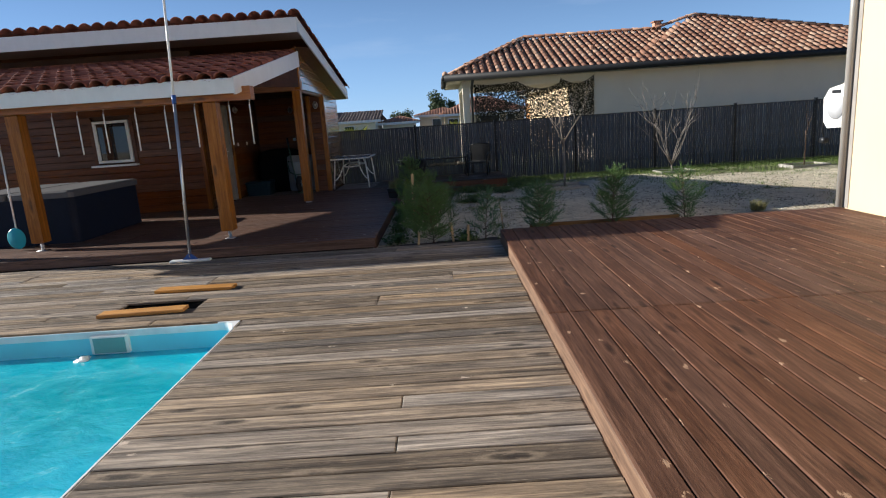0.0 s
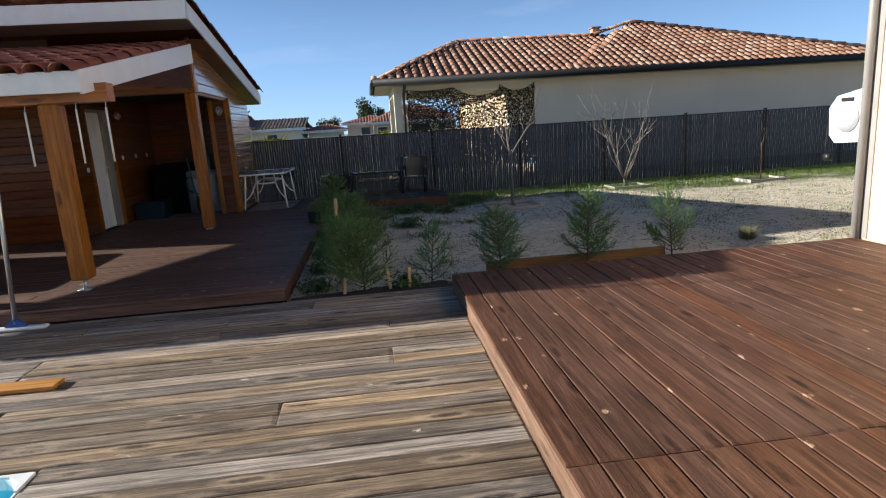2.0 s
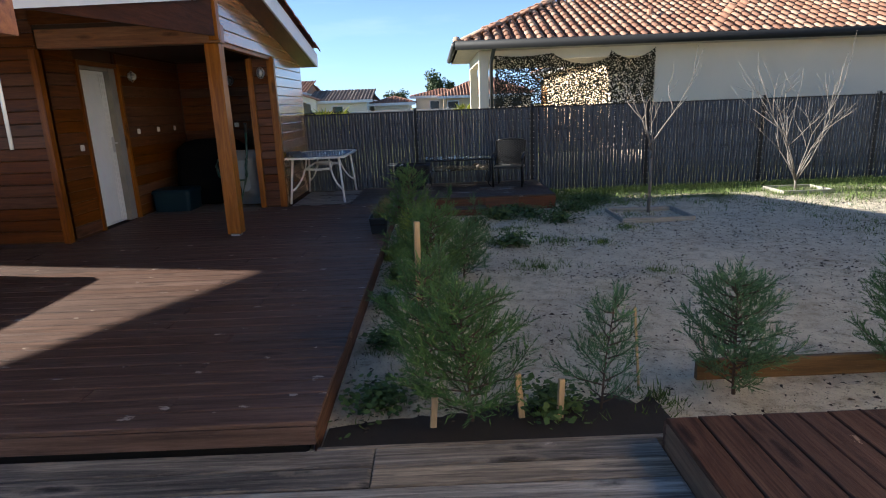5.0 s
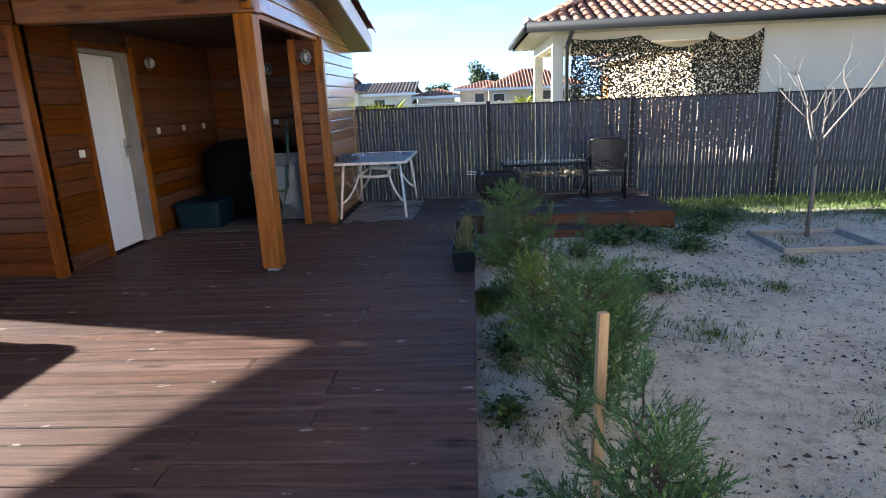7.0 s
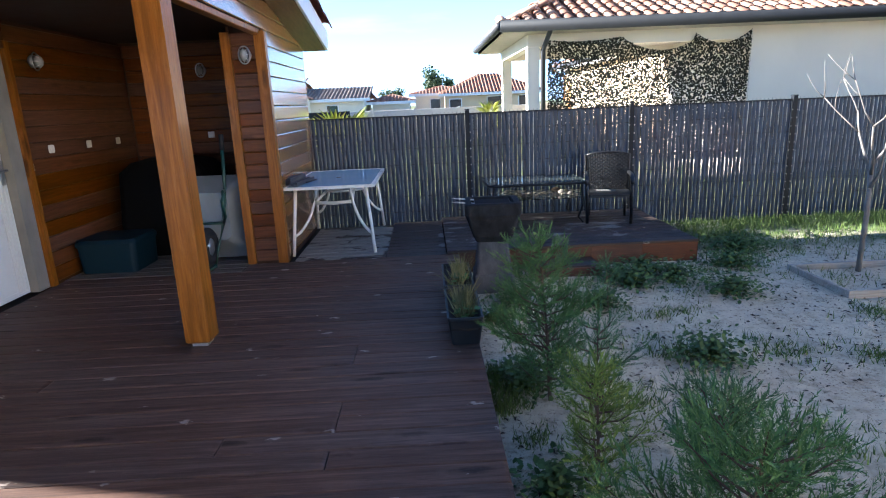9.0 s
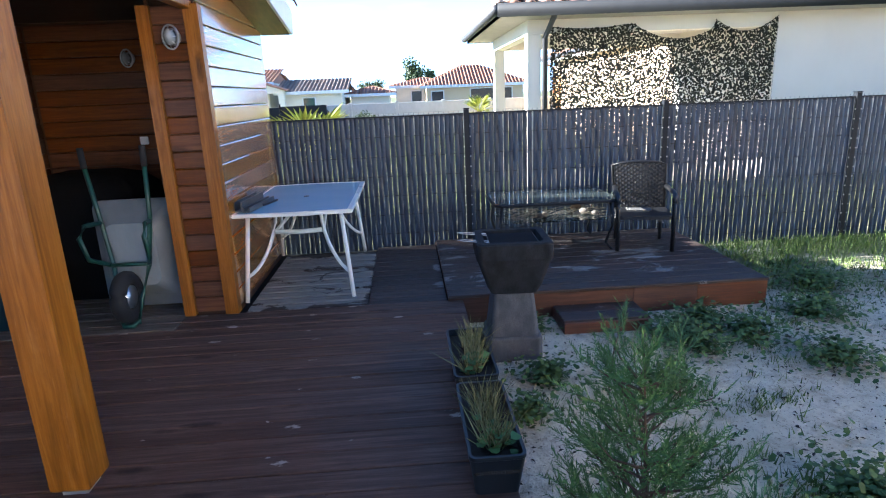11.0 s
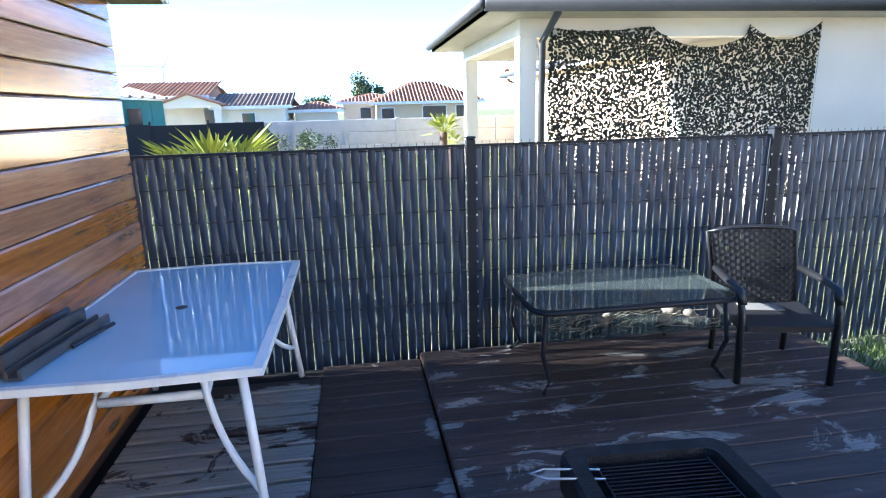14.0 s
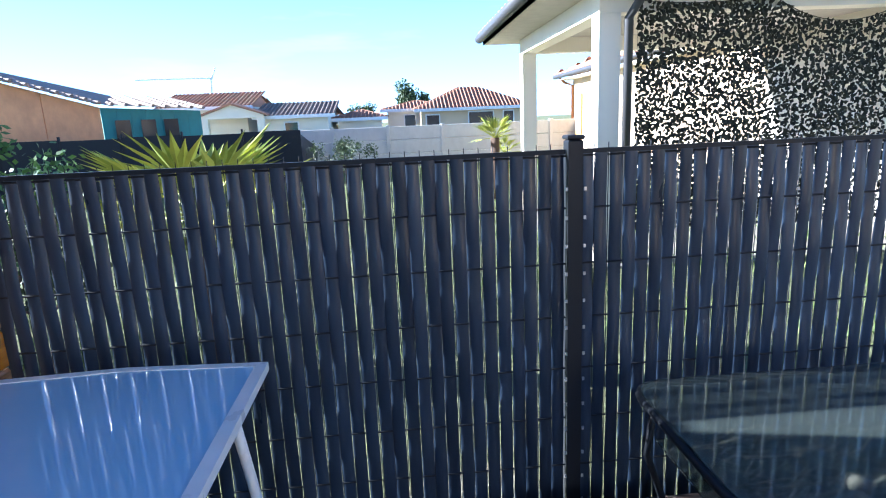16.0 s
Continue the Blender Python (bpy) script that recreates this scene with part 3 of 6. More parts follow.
part("rim_board", Shape().box(P2X1 - 0.026, P2Y0 + 0.028, SOIL - 0.05, P2X1, 15.36, P2Z - 0.028, 0.004), rim_wood, corner_deck)
part("rim_board", Shape().box(P2X0, P2Y0 + 0.028, DECK, P2X0 + 0.02, 15.36, P2Z - 0.028, 0.004), stain_y, corner_deck)

step = thing("garden_step", "low dark stained timber step before the platform", "step")
part("frame", Shape().box(-0.27, 13.24, SOIL - 0.06, 0.36, 13.265, 0.03, 0.004).box(-0.27, 13.267, SOIL - 0.06, -0.245, 13.59, 0.03, 0.004).box(0.335, 13.267, SOIL - 0.06, 0.36, 13.59, 0.03, 0.004), rim_wood, step)
for j in range(2):
    part("tread", Shape().box(-0.265, 13.27 + 0.16 * j, 0.012, 0.355, 13.425 + 0.16 * j, 0.04, 0.003), worn_x, step)

# ---------------------------------------------------------------- shed
def cladding(parent, face, a0, a1, z0, z1, at, out, material, pitch=0.135, clip=None, gap=None):
    """Horizontal boards with a rounded lower edge on a wall. face x or y: the axis that the wall looks along."""
    n = max(1, round((z1 - z0) / pitch))
    h = (z1 - z0) / n
    for i in range(n):
        lo, hi = z0 + i * h, z0 + (i + 1) * h
        runs = [(a0, a1)]
        if clip:
            c = clip(lo)
            if not c:
                continue
            runs = [(max(a0, c[0]), min(a1, c[1]))]
        if gap and lo < gap[3] - 0.02 and hi > gap[2] + 0.02:
            runs = [(a0, gap[0]), (gap[1], a1)]
        for p, q in runs:
            if q - p < 0.04:
                continue
            outline = [(0, lo + 0.002), (out * 0.017, lo + 0.002), (out * 0.02, lo + 0.006), (out * 0.02, hi - 0.012), (out * 0.013, hi - 0.003), (0, hi - 0.003)]
            s = Shape().prism([(at + d, z) for d, z in outline], p, q, "y" if face == "x" else "x")
            part("board", s, material, parent)


WX, CX, FY, SY, BY = -2.62, -4.6, 11.55, 13.62, 15.1
TOP = 2.25
shed = thing("shed_walls", "brown varnished timber shed with an open corner alcove", "shed", kind="structure")
slope = lambda yy: 3.24 - (yy - 10.65) * 0.19
core = Shape()
core.box(-9.25, FY + 0.02, -0.05, CX - 0.0, FY + 0.14, 3.1).box(-9.25, FY + 0.14, -0.05, -9.1, BY, 2.4)
core.box(CX - 0.2, FY + 0.14, -0.05, CX - 0.02, 12.28, 2.6).box(CX - 0.2, 13.16, -0.05, CX - 0.02, BY, 2.4).box(CX - 0.2, 12.28, 2.14, CX - 0.02, 13.12, 2.5)
core.box(-9.25, BY + 0.02, -0.05, WX - 0.1, BY + 0.14, 2.36)
core.box(WX - 0.3, SY + 0.02, -0.05, WX - 0.02, BY + 0.02, 2.3).box(CX, FY + 0.15, 2.36, WX - 0.03, BY, 2.4)
# back corner lengthened to the fence only to block a sun spot on the deck
core.box(WX - 0.1, BY + 0.02, -0.05, WX - 0.022, 15.39, TOP + 0.02)
core.prism([(FY + 0.02, TOP + 0.02), (15.39, TOP + 0.02), (15.39, slope(15.39) - 0.03), (FY + 0.02, slope(FY) - 0.03)], WX - 0.06, WX - 0.021)
core.box(CX, FY + 0.03, TOP + 0.2, WX - 0.06, FY + 0.1, 3.0)
part("core", core, plain("dark timber core", (0.05, 0.022, 0.01), 0.8), shed)
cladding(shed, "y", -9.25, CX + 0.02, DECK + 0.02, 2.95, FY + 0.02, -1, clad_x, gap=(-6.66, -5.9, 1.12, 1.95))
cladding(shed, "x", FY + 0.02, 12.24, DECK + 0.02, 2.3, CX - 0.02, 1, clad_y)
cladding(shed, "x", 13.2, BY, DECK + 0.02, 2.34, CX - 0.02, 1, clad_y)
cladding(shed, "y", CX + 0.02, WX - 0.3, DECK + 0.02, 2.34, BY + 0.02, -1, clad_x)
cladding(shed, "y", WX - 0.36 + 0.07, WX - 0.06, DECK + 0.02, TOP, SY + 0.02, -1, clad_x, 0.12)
# outer gable boards take the tone with the sky reflection mixed in
cladding(shed, "x", SY + 0.03, 15.4, DECK + 0.02, TOP + 0.02, WX - 0.02, 1, clad_sheen)
cladding(shed, "x", FY + 0.05, 15.4, TOP + 0.02, 3.06, WX - 0.02, 1, clad_sheen, 0.135, clip=lambda z: (0, 10.66 + (3.15 - z) / 0.19) if z < 3.05 else None)
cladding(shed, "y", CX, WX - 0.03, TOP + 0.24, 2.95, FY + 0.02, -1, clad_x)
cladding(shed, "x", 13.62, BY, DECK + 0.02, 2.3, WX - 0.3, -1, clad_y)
for s_, mt in ((Shape().box(WX - 0.075, SY - 0.03, DECK, WX + 0.02, SY + 0.045, TOP, 0.006), post_wood),
               (Shape().box(WX - 0.37, SY - 0.03, DECK, WX - 0.29, SY + 0.03, TOP, 0.006), post_wood),
               (Shape().box(CX - 0.05, FY - 0.025, DECK, CX + 0.022, FY + 0.06, TOP, 0.006), trim_wood),
               (Shape().box(CX - 0.02, 12.245, DECK, CX + 0.025, 12.29, 2.2, 0.005), trim_wood),
               (Shape().box(CX - 0.02, 13.15, DECK, CX + 0.03, 13.2, 2.2, 0.005), post_wood),
               (Shape().box(CX - 0.02, 12.292, 2.14, CX + 0.024, 13.148, 2.2, 0.005), clad_y),
               (Shape().box(WX - 0.09, FY - 0.035, TOP + 0.02, WX + 0.012, FY + 0.06, 3.0, 0.006), post_wood)):
    part("corner_trim", s_, mt, shed)
part("beam", Shape().box(CX + 0.03, FY + 0.02, TOP, WX + 0.005, FY + 0.17, TOP + 0.2, 0.008), beam_wood, shed)
part("beam", Shape().box(WX - 0.1, FY + 0.172, TOP - 0.03, WX - 0.025, SY, TOP + 0.02, 0.006), post_wood, shed)

door = thing("door_1", "white plastic side door set in a grey cement reveal", "door", kind="structure")
part("reveal", Shape().box(CX - 0.2, 13.0, DECK, CX - 0.015, 13.149, 2.14, 0.004).box(CX - 0.2, 12.285, DECK, CX - 0.02, 12.3, 2.14).box(CX - 0.2, 12.3, 2.1, CX - 0.02, 13.0, 2.14), grey_render, door, "rough grey cement reveal")
leaf = part("leaf", Shape().box(CX - 0.16, 12.3, DECK + 0.005, CX - 0.09, 13.0, 2.1, 0.004), white_plastic, door)
for a, b in ((12.31, 12.345), (12.38, 12.43), (12.87, 12.895), (12.91, 12.925), (12.955, 12.99)):
    part("bead", Shape().box(CX - 0.092, a, DECK + 0.03, CX - 0.081, b, 2.07, 0.005), white_plastic, leaf)
part("panel", Shape().box(CX - 0.092, 12.45, DECK + 0.05, CX - 0.083, 12.86, 2.05, 0.006), white_plastic, leaf)
part("handle", Shape().box(CX - 0.09, 12.945, 1.06, CX - 0.072, 12.98, 1.26, 0.004).tube([(CX - 0.075, 12.96, 1.18), (CX - 0.03, 12.96, 1.18), (CX - 0.03, 12.84, 1.18)], 0.009, 8), alu, leaf, "metal door handle")

win = thing("window_1", "white framed tilted shed window with a dark pane", "window", kind="structure")
fr = Shape().box(-6.62, FY - 0.03, 1.14, -5.94, FY + 0.05, 1.19, 0.006).box(-6.62, FY - 0.03, 1.88, -5.94, FY + 0.05, 1.93, 0.006).box(-6.62, FY - 0.03, 1.192, -6.56, FY + 0.05, 1.878, 0.006).box(-6.0, FY - 0.03, 1.192, -5.94, FY + 0.05, 1.878, 0.006)
part("window_frame", fr, white_plastic, win)
part("pane", Shape().box(-6.558, FY - 0.005, 1.192, -6.002, FY + 0.012, 1.878), pane_glass, win)
part("window_sill", Shape().box(-6.74, FY - 0.1, 1.07, -5.86, FY + 0.01, 1.11, 0.006), white_paint, win)
part("window_trim", Shape().box(-6.7, FY - 0.02, 1.115, -6.63, FY + 0.03, 1.97, 0.005).box(-5.93, FY - 0.02, 1.115, -5.86, FY + 0.03, 1.97, 0.005), clad_x, win)

# tiles -------------------------------------------------------------
def tile_shape(ln=0.42, r0=0.105, r1=0.088, th=0.014, n=6, s=None, m=None):
    """A half round clay tile along y; the low end at y=0."""
    s = s or Shape()
    v, f = [], []
    for y, r in ((0, r0), (ln, r1)):
        for rr in (r, r - th):
            v += [(rr * math.cos(math.pi * i / n), y, rr * math.sin(math.pi * i / n) * 0.85) for i in range(n + 1)]
    k = n + 1
    for i in range(n):
        f += [(i, i + 1, 2 * k + i + 1, 2 * k + i), (i, k + i, k + i + 1, i + 1), (k + i, 3 * k + i, 3 * k + i + 1, k + i + 1)]
    f += [(0, 2 * k, 3 * k, k), (n, k + n, 3 * k + n, 2 * k + n)]
    return s.add(v, f, m)


def pan_rows(s, x0, x1, pitch, m, length):
    """Hollow channels below the round tiles, as one rippled sheet."""
    v, f = [], []
    n = int((x1 - x0) / pitch * 6)
    for i in range(n + 1):
        x = x0 + (x1 - x0) * i / n
        z = -0.02 + 0.02 * math.cos(2 * math.pi * (x - x0) / pitch)
        v += [(x, 0, z), (x, length, z)]
    for i in range(n):
        f.append((2 * i, 2 * i + 2, 2 * i + 3, 2 * i + 1))
    return s.add(v, f, m)


# porch roof: falls towards the pool
RX0, RX1 = -8.7, -2.58
PF, PB, ZF, ZB = 7.72, 11.45, 2.2, 2.93
pang = math.atan2(ZB - ZF, PB - PF)
plen = math.hypot(ZB - ZF, PB - PF)
porch = thing("porch_roof", "lean-to porch roof of weathered red clay tiles with white fascia", "roof", kind="structure")
pm = pose(0, PF, ZF, math.degrees(pang), 0, 0)
part("boarding", Shape().box(RX0 + 0.02, 0.02, -0.1, RX1 - 0.02, plen, -0.05, m=pm), soffit_paint, porch)
part("fascia", Shape().box(RX0, PF - 0.02, ZF - 0.2, RX1 + 0.025, PF + 0.012, ZF - 0.012, 0.004), white_paint, porch, "white painted front fascia")
side = [(PF + 0.013, ZF - 0.215), (PB - 0.02, ZB - 0.27), (PB - 0.02, ZB + 0.0), (PF + 0.013, ZF - 0.005)]
part("fascia", Shape().prism(side, RX1 - 0.005, RX1 + 0.025), white_paint, porch, "white painted sloping fascia")
part("fascia", Shape().prism(side, RX0, RX0 + 0.026), white_paint, porch)
part("gable_board", Shape().prism([(8.15, 2.1), (PB - 0.03, 2.3), (PB - 0.03, ZB - 0.16), (8.15, ZF - 0.07)], RX1 - 0.06, RX1 - 0.03), matt_wood, porch, "brown timber boarding")
s = Shape()
pan_rows(s, RX0 + 0.02, RX1 - 0.01, 0.22, pm @ pose(0, -0.03, 0.0), plen)
part("channel_tiles", s, tile_red, porch)["kind"] = "stuff"
tm = tile_shape().mesh("tile", tile_red, True)
rnd = random.Random(4)
for i in range(28):
    for j in range(10):
        ob = new("tile", tm)
        ob.parent = porch
        ob.matrix_basis = pm @ pose(RX1 - 0.1 - 0.22 * i + rnd.uniform(-0.006, 0.006), -0.06 + 0.375 * j + rnd.uniform(-0.012, 0.012), -0.012 + 0.004 * (j % 2), -1.8, rnd.uniform(-2, 2), rnd.uniform(-1.5, 1.5))
part("beam", Shape().box(RX0 + 0.05, 7.97, 1.93, -2.72, 8.13, 2.1, 0.01).prism([(7.97, 1.93), (8.13, 1.93), (8.13, 2.1), (7.97, 2.1)], -2.72, -2.45), beam_wood, porch, "honey varnished timber beam")
for xx in [-8.2 + 0.62 * i for i in range(9)]:
    part("rafter", Shape().box(xx, 0.1, -0.22, xx + 0.07, plen - 0.03, -0.105, m=pm), clad_y, porch)

# main roof: falls away towards the fence
MF, MB, MZ = 10.62, 15.5, 3.4
mang = -math.atan(0.19)
roof = thing("shed_roof", "mono-pitch shed roof of dark clay tiles with white fascia", "roof", kind="structure")
mm = pose(0, MF, MZ, math.degrees(mang), 0, 0)
mlen = (MB - MF) / math.cos(mang)
MX0, MX1 = -9.5, -2.33
part("boarding", Shape().box(MX0, 0.0, -0.12, MX1 - 0.03, mlen, -0.05, m=mm), clad_y, roof)
part("fascia", Shape().box(MX0, MF - 0.028, MZ - 0.27, MX1, MF - 0.002, MZ - 0.03, 0.004), white_paint, roof, "white painted front fascia")
part("fascia", Shape().box(MX1 - 0.028, 0.0, -0.25, MX1, mlen, -0.025, 0.004, m=mm), white_paint, roof, "white painted verge board")
part("fascia", Shape().box(MX0, mlen, -0.24, MX1, mlen + 0.026, -0.03, 0.004, m=mm), white_paint, roof)
part("soffit", Shape().box(MX0, MF, MZ - 0.27, MX1 - 0.03, FY, MZ - 0.245), soffit_paint, roof, "grey brown soffit boards")
part("soffit", Shape().box(WX + 0.002, 0.9, -0.25, MX1 - 0.03, mlen, -0.235, m=mm), clad_y, roof)
s = Shape()
pan_rows(s, MX0, MX1, 0.22, mm @ pose(0, -0.04, 0), mlen + 0.08)
for i in range(33):
    for j in range(13):
        tile_shape(s=s, n=5, m=mm @ pose(MX1 - 0.03 - 0.22 * i, -0.07 + 0.385 * j + rnd.uniform(-0.01, 0.01), 0.0 + 0.004 * (j % 2), 2.0, rnd.uniform(-2, 2), rnd.uniform(-1.5, 1.5)))
part("tiles", s, tile_red, roof, smooth=True)["kind"] = "stuff"

# posts ----------------------------------------------------------------
def post(x, y, foot, top, w, label):
    p = thing("porch_post", label, "post", group="posts of the porch")
    part("shaft", Shape().box(x - w / 2, y - w / 2, foot, x + w / 2, y + w / 2, top, 0.012), post_wood, p)
    if foot > DECK + 0.05:
        part("foot", Shape().tube([(x, y, DECK), (x, y, foot)], 0.022, 10).box(x - 0.06, y - 0.06, DECK, x + 0.06, y + 0.06, DECK + 0.008), zinc, p, "galvanised steel post foot", True)
    else:
        part("foot", Shape().box(x - 0.05, y - 0.05, DECK, x + 0.05, y + 0.05, foot), zinc, p, "galvanised steel post foot")
    return p


post(-3.0, 8.05, 0.235, 1.93, 0.165, "honey varnished square timber post on a steel foot")
post(-5.58, 8.05, 0.235, 1.93, 0.165, "honey varnished square timber post on a steel foot")
post(-8.3, 8.05, 0.235, 1.93, 0.165, "honey varnished square timber post on a steel foot")
post(-2.715, FY + 0.1, DECK + 0.025, TOP, 0.155, "honey varnished square timber post at the alcove corner")

# ---------------------------------------------------------------- fence
FZ0, FZ1, FYY, POSTS = -0.1, 1.43, 15.46, [-0.693 + 2.05 * i for i in range(-1, 8)]
fence = thing("garden_fence", "anthracite mesh fence filled with woven dark plastic slats", "fence", kind="structure")


def slat_shape(phase, width=0.0462):
    s = Shape()
    n = 30
    pts = []
    for i in range(n + 1):
        z = FZ0 + 0.02 + (FZ1 - FZ0 - 0.02) * i / n
        d = 0.004 * math.cos(math.pi * (z - 0.03) / 0.2 + phase)
        pts.append((d, z))
    v, f = [], []
    for d, z in pts:
        w = width * (0.985 + 0.02 * math.sin(7.3 * z + 2.1 * phase))
        v += [(-w / 2, d + 0.0026, z), (-w / 2 + 0.0025, d + 0.0002, z), (0, d - 0.0008, z), (w / 2 - 0.0025, d + 0.0002, z), (w / 2, d + 0.0026, z)]
    for i in range(n):
        f += [(5 * i + j, 5 * i + j + 1, 5 * i + j + 6, 5 * i + j + 5) for j in range(4)]
    return s.add(v, f)


k = Mat("dark blue grey plastic slat", 0.42, 0, 0.36)
sl = k.noise(k.coords((9, 9, 1.6), 17.0), 1, 5, 0.6)
hs = k.n.new("ShaderNodeHueSaturation")
k.l.new(k.ramp(sl, (0.3, (0.015, 0.023, 0.04)), (0.7, (0.031, 0.047, 0.078))), hs.inputs["Color"])
k.l.new(k.math("MULTIPLY_ADD", k.info.outputs["Random"], 0.35, 0.82), hs.inputs["Value"])
slat_mat = k.done(hs.outputs["Color"], k.math("MULTIPLY_ADD", sl, 0.25, 0.2))
slat_meshes = [slat_shape(0).mesh("slat", slat_mat, True), slat_shape(math.pi).mesh("slat", slat_mat, True)]
far_slats = Shape()
rnd = random.Random(9)
for i, px in enumerate(POSTS):
    part("post", Shape().box(px - 0.026, FYY - 0.03, FZ0 - 0.1, px + 0.026, FYY + 0.03, FZ1 + 0.035, 0.006).box(px - 0.03, FYY - 0.034, FZ1 + 0.036, px + 0.03, FYY + 0.034, FZ1 + 0.05, 0.004), anthracite, fence)
    w = Shape()
    for z in [0.03 + 0.2 * q for q in range(8)]:
        w.tube([(px + 0.02, FYY, min(z, FZ1 - 0.02)), (px + 2.03, FYY, min(z, FZ1 - 0.02))], 0.0036, 5)
    for q in range(39):
        w.tube([(px + 0.0759 + 0.0499 * q, FYY + 0.005, FZ0), (px + 0.0759 + 0.0499 * q, FYY + 0.005, FZ1 + 0.022)], 0.0017, 4)
    w.box(px + 0.03, FYY - 0.009, FZ1 - 0.012, px + 2.02, FYY + 0.009, FZ1 + 0.003)
    part("mesh_panel", w, anthracite, fence)["kind"] = "stuff"
    for q in range(40):
        x = px + 0.051 + 0.0499 * q
        m = pose(x + rnd.uniform(-0.002, 0.002), FYY - 0.002, rnd.uniform(-0.01, 0.004), 0, rnd.uniform(-0.15, 0.15), rnd.uniform(-2.5, 2.5))
        if i < 8 and x > -2.7:
            ob = new("slat", slat_meshes[(q + i) % 2])
            ob.parent = fence
            ob.matrix_basis = m
clips = Shape()
for px in POSTS:
    for z in [FZ0 + 0.1 + 0.1 * q for q in range(14)]:
        for dx in (-0.032, 0.032):
            clips.box(px + dx - 0.004, FYY - 0.036, z - 0.006, px + dx + 0.004, FYY - 0.031, z + 0.006)
part("post_clips", clips, zinc, fence)["kind"] = "stuff"

# ---------------------------------------------------------------- own house corner
house = thing("house_wall", "sunlit cream rendered house wall with a grey downpipe", "house", kind="structure")
part("wall", Shape().box(4.775, -9, -0.1, 5.1, 7.22, 5.2).box(5.1, 6.9, -0.1, 14, 7.22, 5.2), cream_render, house)
part("downpipe", Shape().tube([(4.735, 7.235, SOIL), (4.735, 7.235, 5.0)], 0.04, 14), pipe_grey, house, "grey lacquered downpipe", True)
part("corner_profile", Shape().box(4.765, 7.13, PLAT, 4.775, 7.225, 5.0), pipe_grey, house)
# ---------------------------------------------------------------- neighbour's house
def slope_tiles(s, eave_a, eave_b, top_a, top_b, pitch=0.24, row=0.36, n=4, r=0.1):
    """Covers a plane between an eave and a ridge (four corners, trapezium) with half round tiles."""
    ea, eb, ta, tb = (Vector(p) for p in (eave_a, eave_b, top_a, top_b))
    along = (eb - ea).normalized()
    up = (ta - ea) - along * (ta - ea).dot(along)
    run = up.length
    up.normalize()
    nor = along.cross(up)
    base = Matrix((along, up, nor)).transposed().to_4x4()
    L = (eb - ea).length
    a0, b0 = (ta - ea).dot(along), (tb - ea).dot(along)
    s.add([ea, eb, tb, ta], [(0, 1, 2, 3)], Matrix.Translation(-0.02 * nor))
    rows = int(run / row) + 1
    for j in range(rows):
        h = j * row
        lo, hi = a0 * h / run, L + (b0 - L) * h / run
        i = math.ceil(lo / pitch)
        while i * pitch < hi:
            ln = min(row * 1.15, run - h + 0.05)
            if ln > 0.1:
                tile_shape(ln, r, r * 0.86, 0.014, n, s, Matrix.Translation(ea + along * (i * pitch) + up * (h - 0.04) + nor * 0.005) @ base @ pose(0, 0, 0, -2))
            i += 1
    return s


NY, NZ = 19.4, 2.72
nb = thing("neighbour_house", "neighbour's low beige house with an orange clay tile roof", "house")
part("wall", Shape().box(4.95, NY, -0.2, 19, NY + 0.25, NZ).box(4.95, NY + 0.25, -0.2, 5.2, 23.17, NZ), beige_render, nb)
part("wall", Shape().box(4.952, 23.172, -0.2, 5.2, 34.2, NZ), cream_render, nb, "sunlit cream wall of the rear wing")
for q in ((0.75, NY, 4.948, NY + 0.22), (0.75, NY + 0.222, 0.97, 23.17), (0.972, 22.95, 4.948, 23.17)):
    part("lintel", Shape().box(q[0], q[1], 2.5, q[2], q[3], NZ), white_render, nb, "cream veranda lintel")
part("pillar", Shape().box(0.75, NY, -0.2, 0.97, NY + 0.22, 2.5, 0.006), white_render, nb)
part("pillar", Shape().box(0.75, 22.95, -0.2, 0.97, 23.17, 2.5, 0.006), white_render, nb)
part("floor", Shape().box(0.6, NY - 0.2, -0.2, 4.95, 23.6, -0.02), grey_render, nb)
EX, EY, EZ = 0.22, 18.85, 2.86
part("soffit", Shape().box(EX, EY, EZ - 0.14, 20, 23.6, EZ - 0.1), plain("dull cream soffit", (0.45, 0.41, 0.35), 0.8), nb, "cream soffit")
part("gutter", Shape().tube([(EX - 0.05, EY - 0.06, EZ - 0.05), (20, EY - 0.06, EZ - 0.05)], 0.1, 10), gutter_dark, nb, "dark grey gutter", True)
part("gutter", Shape().tube([(EX - 0.06, EY - 0.05, EZ - 0.04), (EX - 0.06, 23.6, EZ - 0.04)], 0.075, 10), gutter_grey, nb, "grey gutter", True)
part("fascia", Shape().box(EX, EY, EZ - 0.14, 20, EY + 0.02, EZ - 0.0).box(EX, EY, EZ - 0.14, EX + 0.02, 23.6, EZ).box(EX, 23.58, EZ - 0.14, 5.0, 23.6, EZ), gutter_dark, nb)
part("downpipe", Shape().tube([(1.05, EY - 0.05, EZ - 0.06), (1.05, EY, EZ - 0.16), (1.03, NY - 0.05, EZ - 0.42), (1.03, NY - 0.05, -0.1)], 0.045, 12), gutter_grey, nb, "grey downpipe", True)
s = Shape()
slope_tiles(s, (EX, EY, EZ), (9.0, EY, EZ), (EX + 3.0, EY + 3.85, EZ + 1.43), (9.0, EY + 3.85, EZ + 1.43))
slope_tiles(s, (EX, 23.6, EZ), (EX, EY, EZ), (EX + 3.0, 22.7, EZ + 1.43), (EX + 3.0, 22.7, EZ + 1.43))
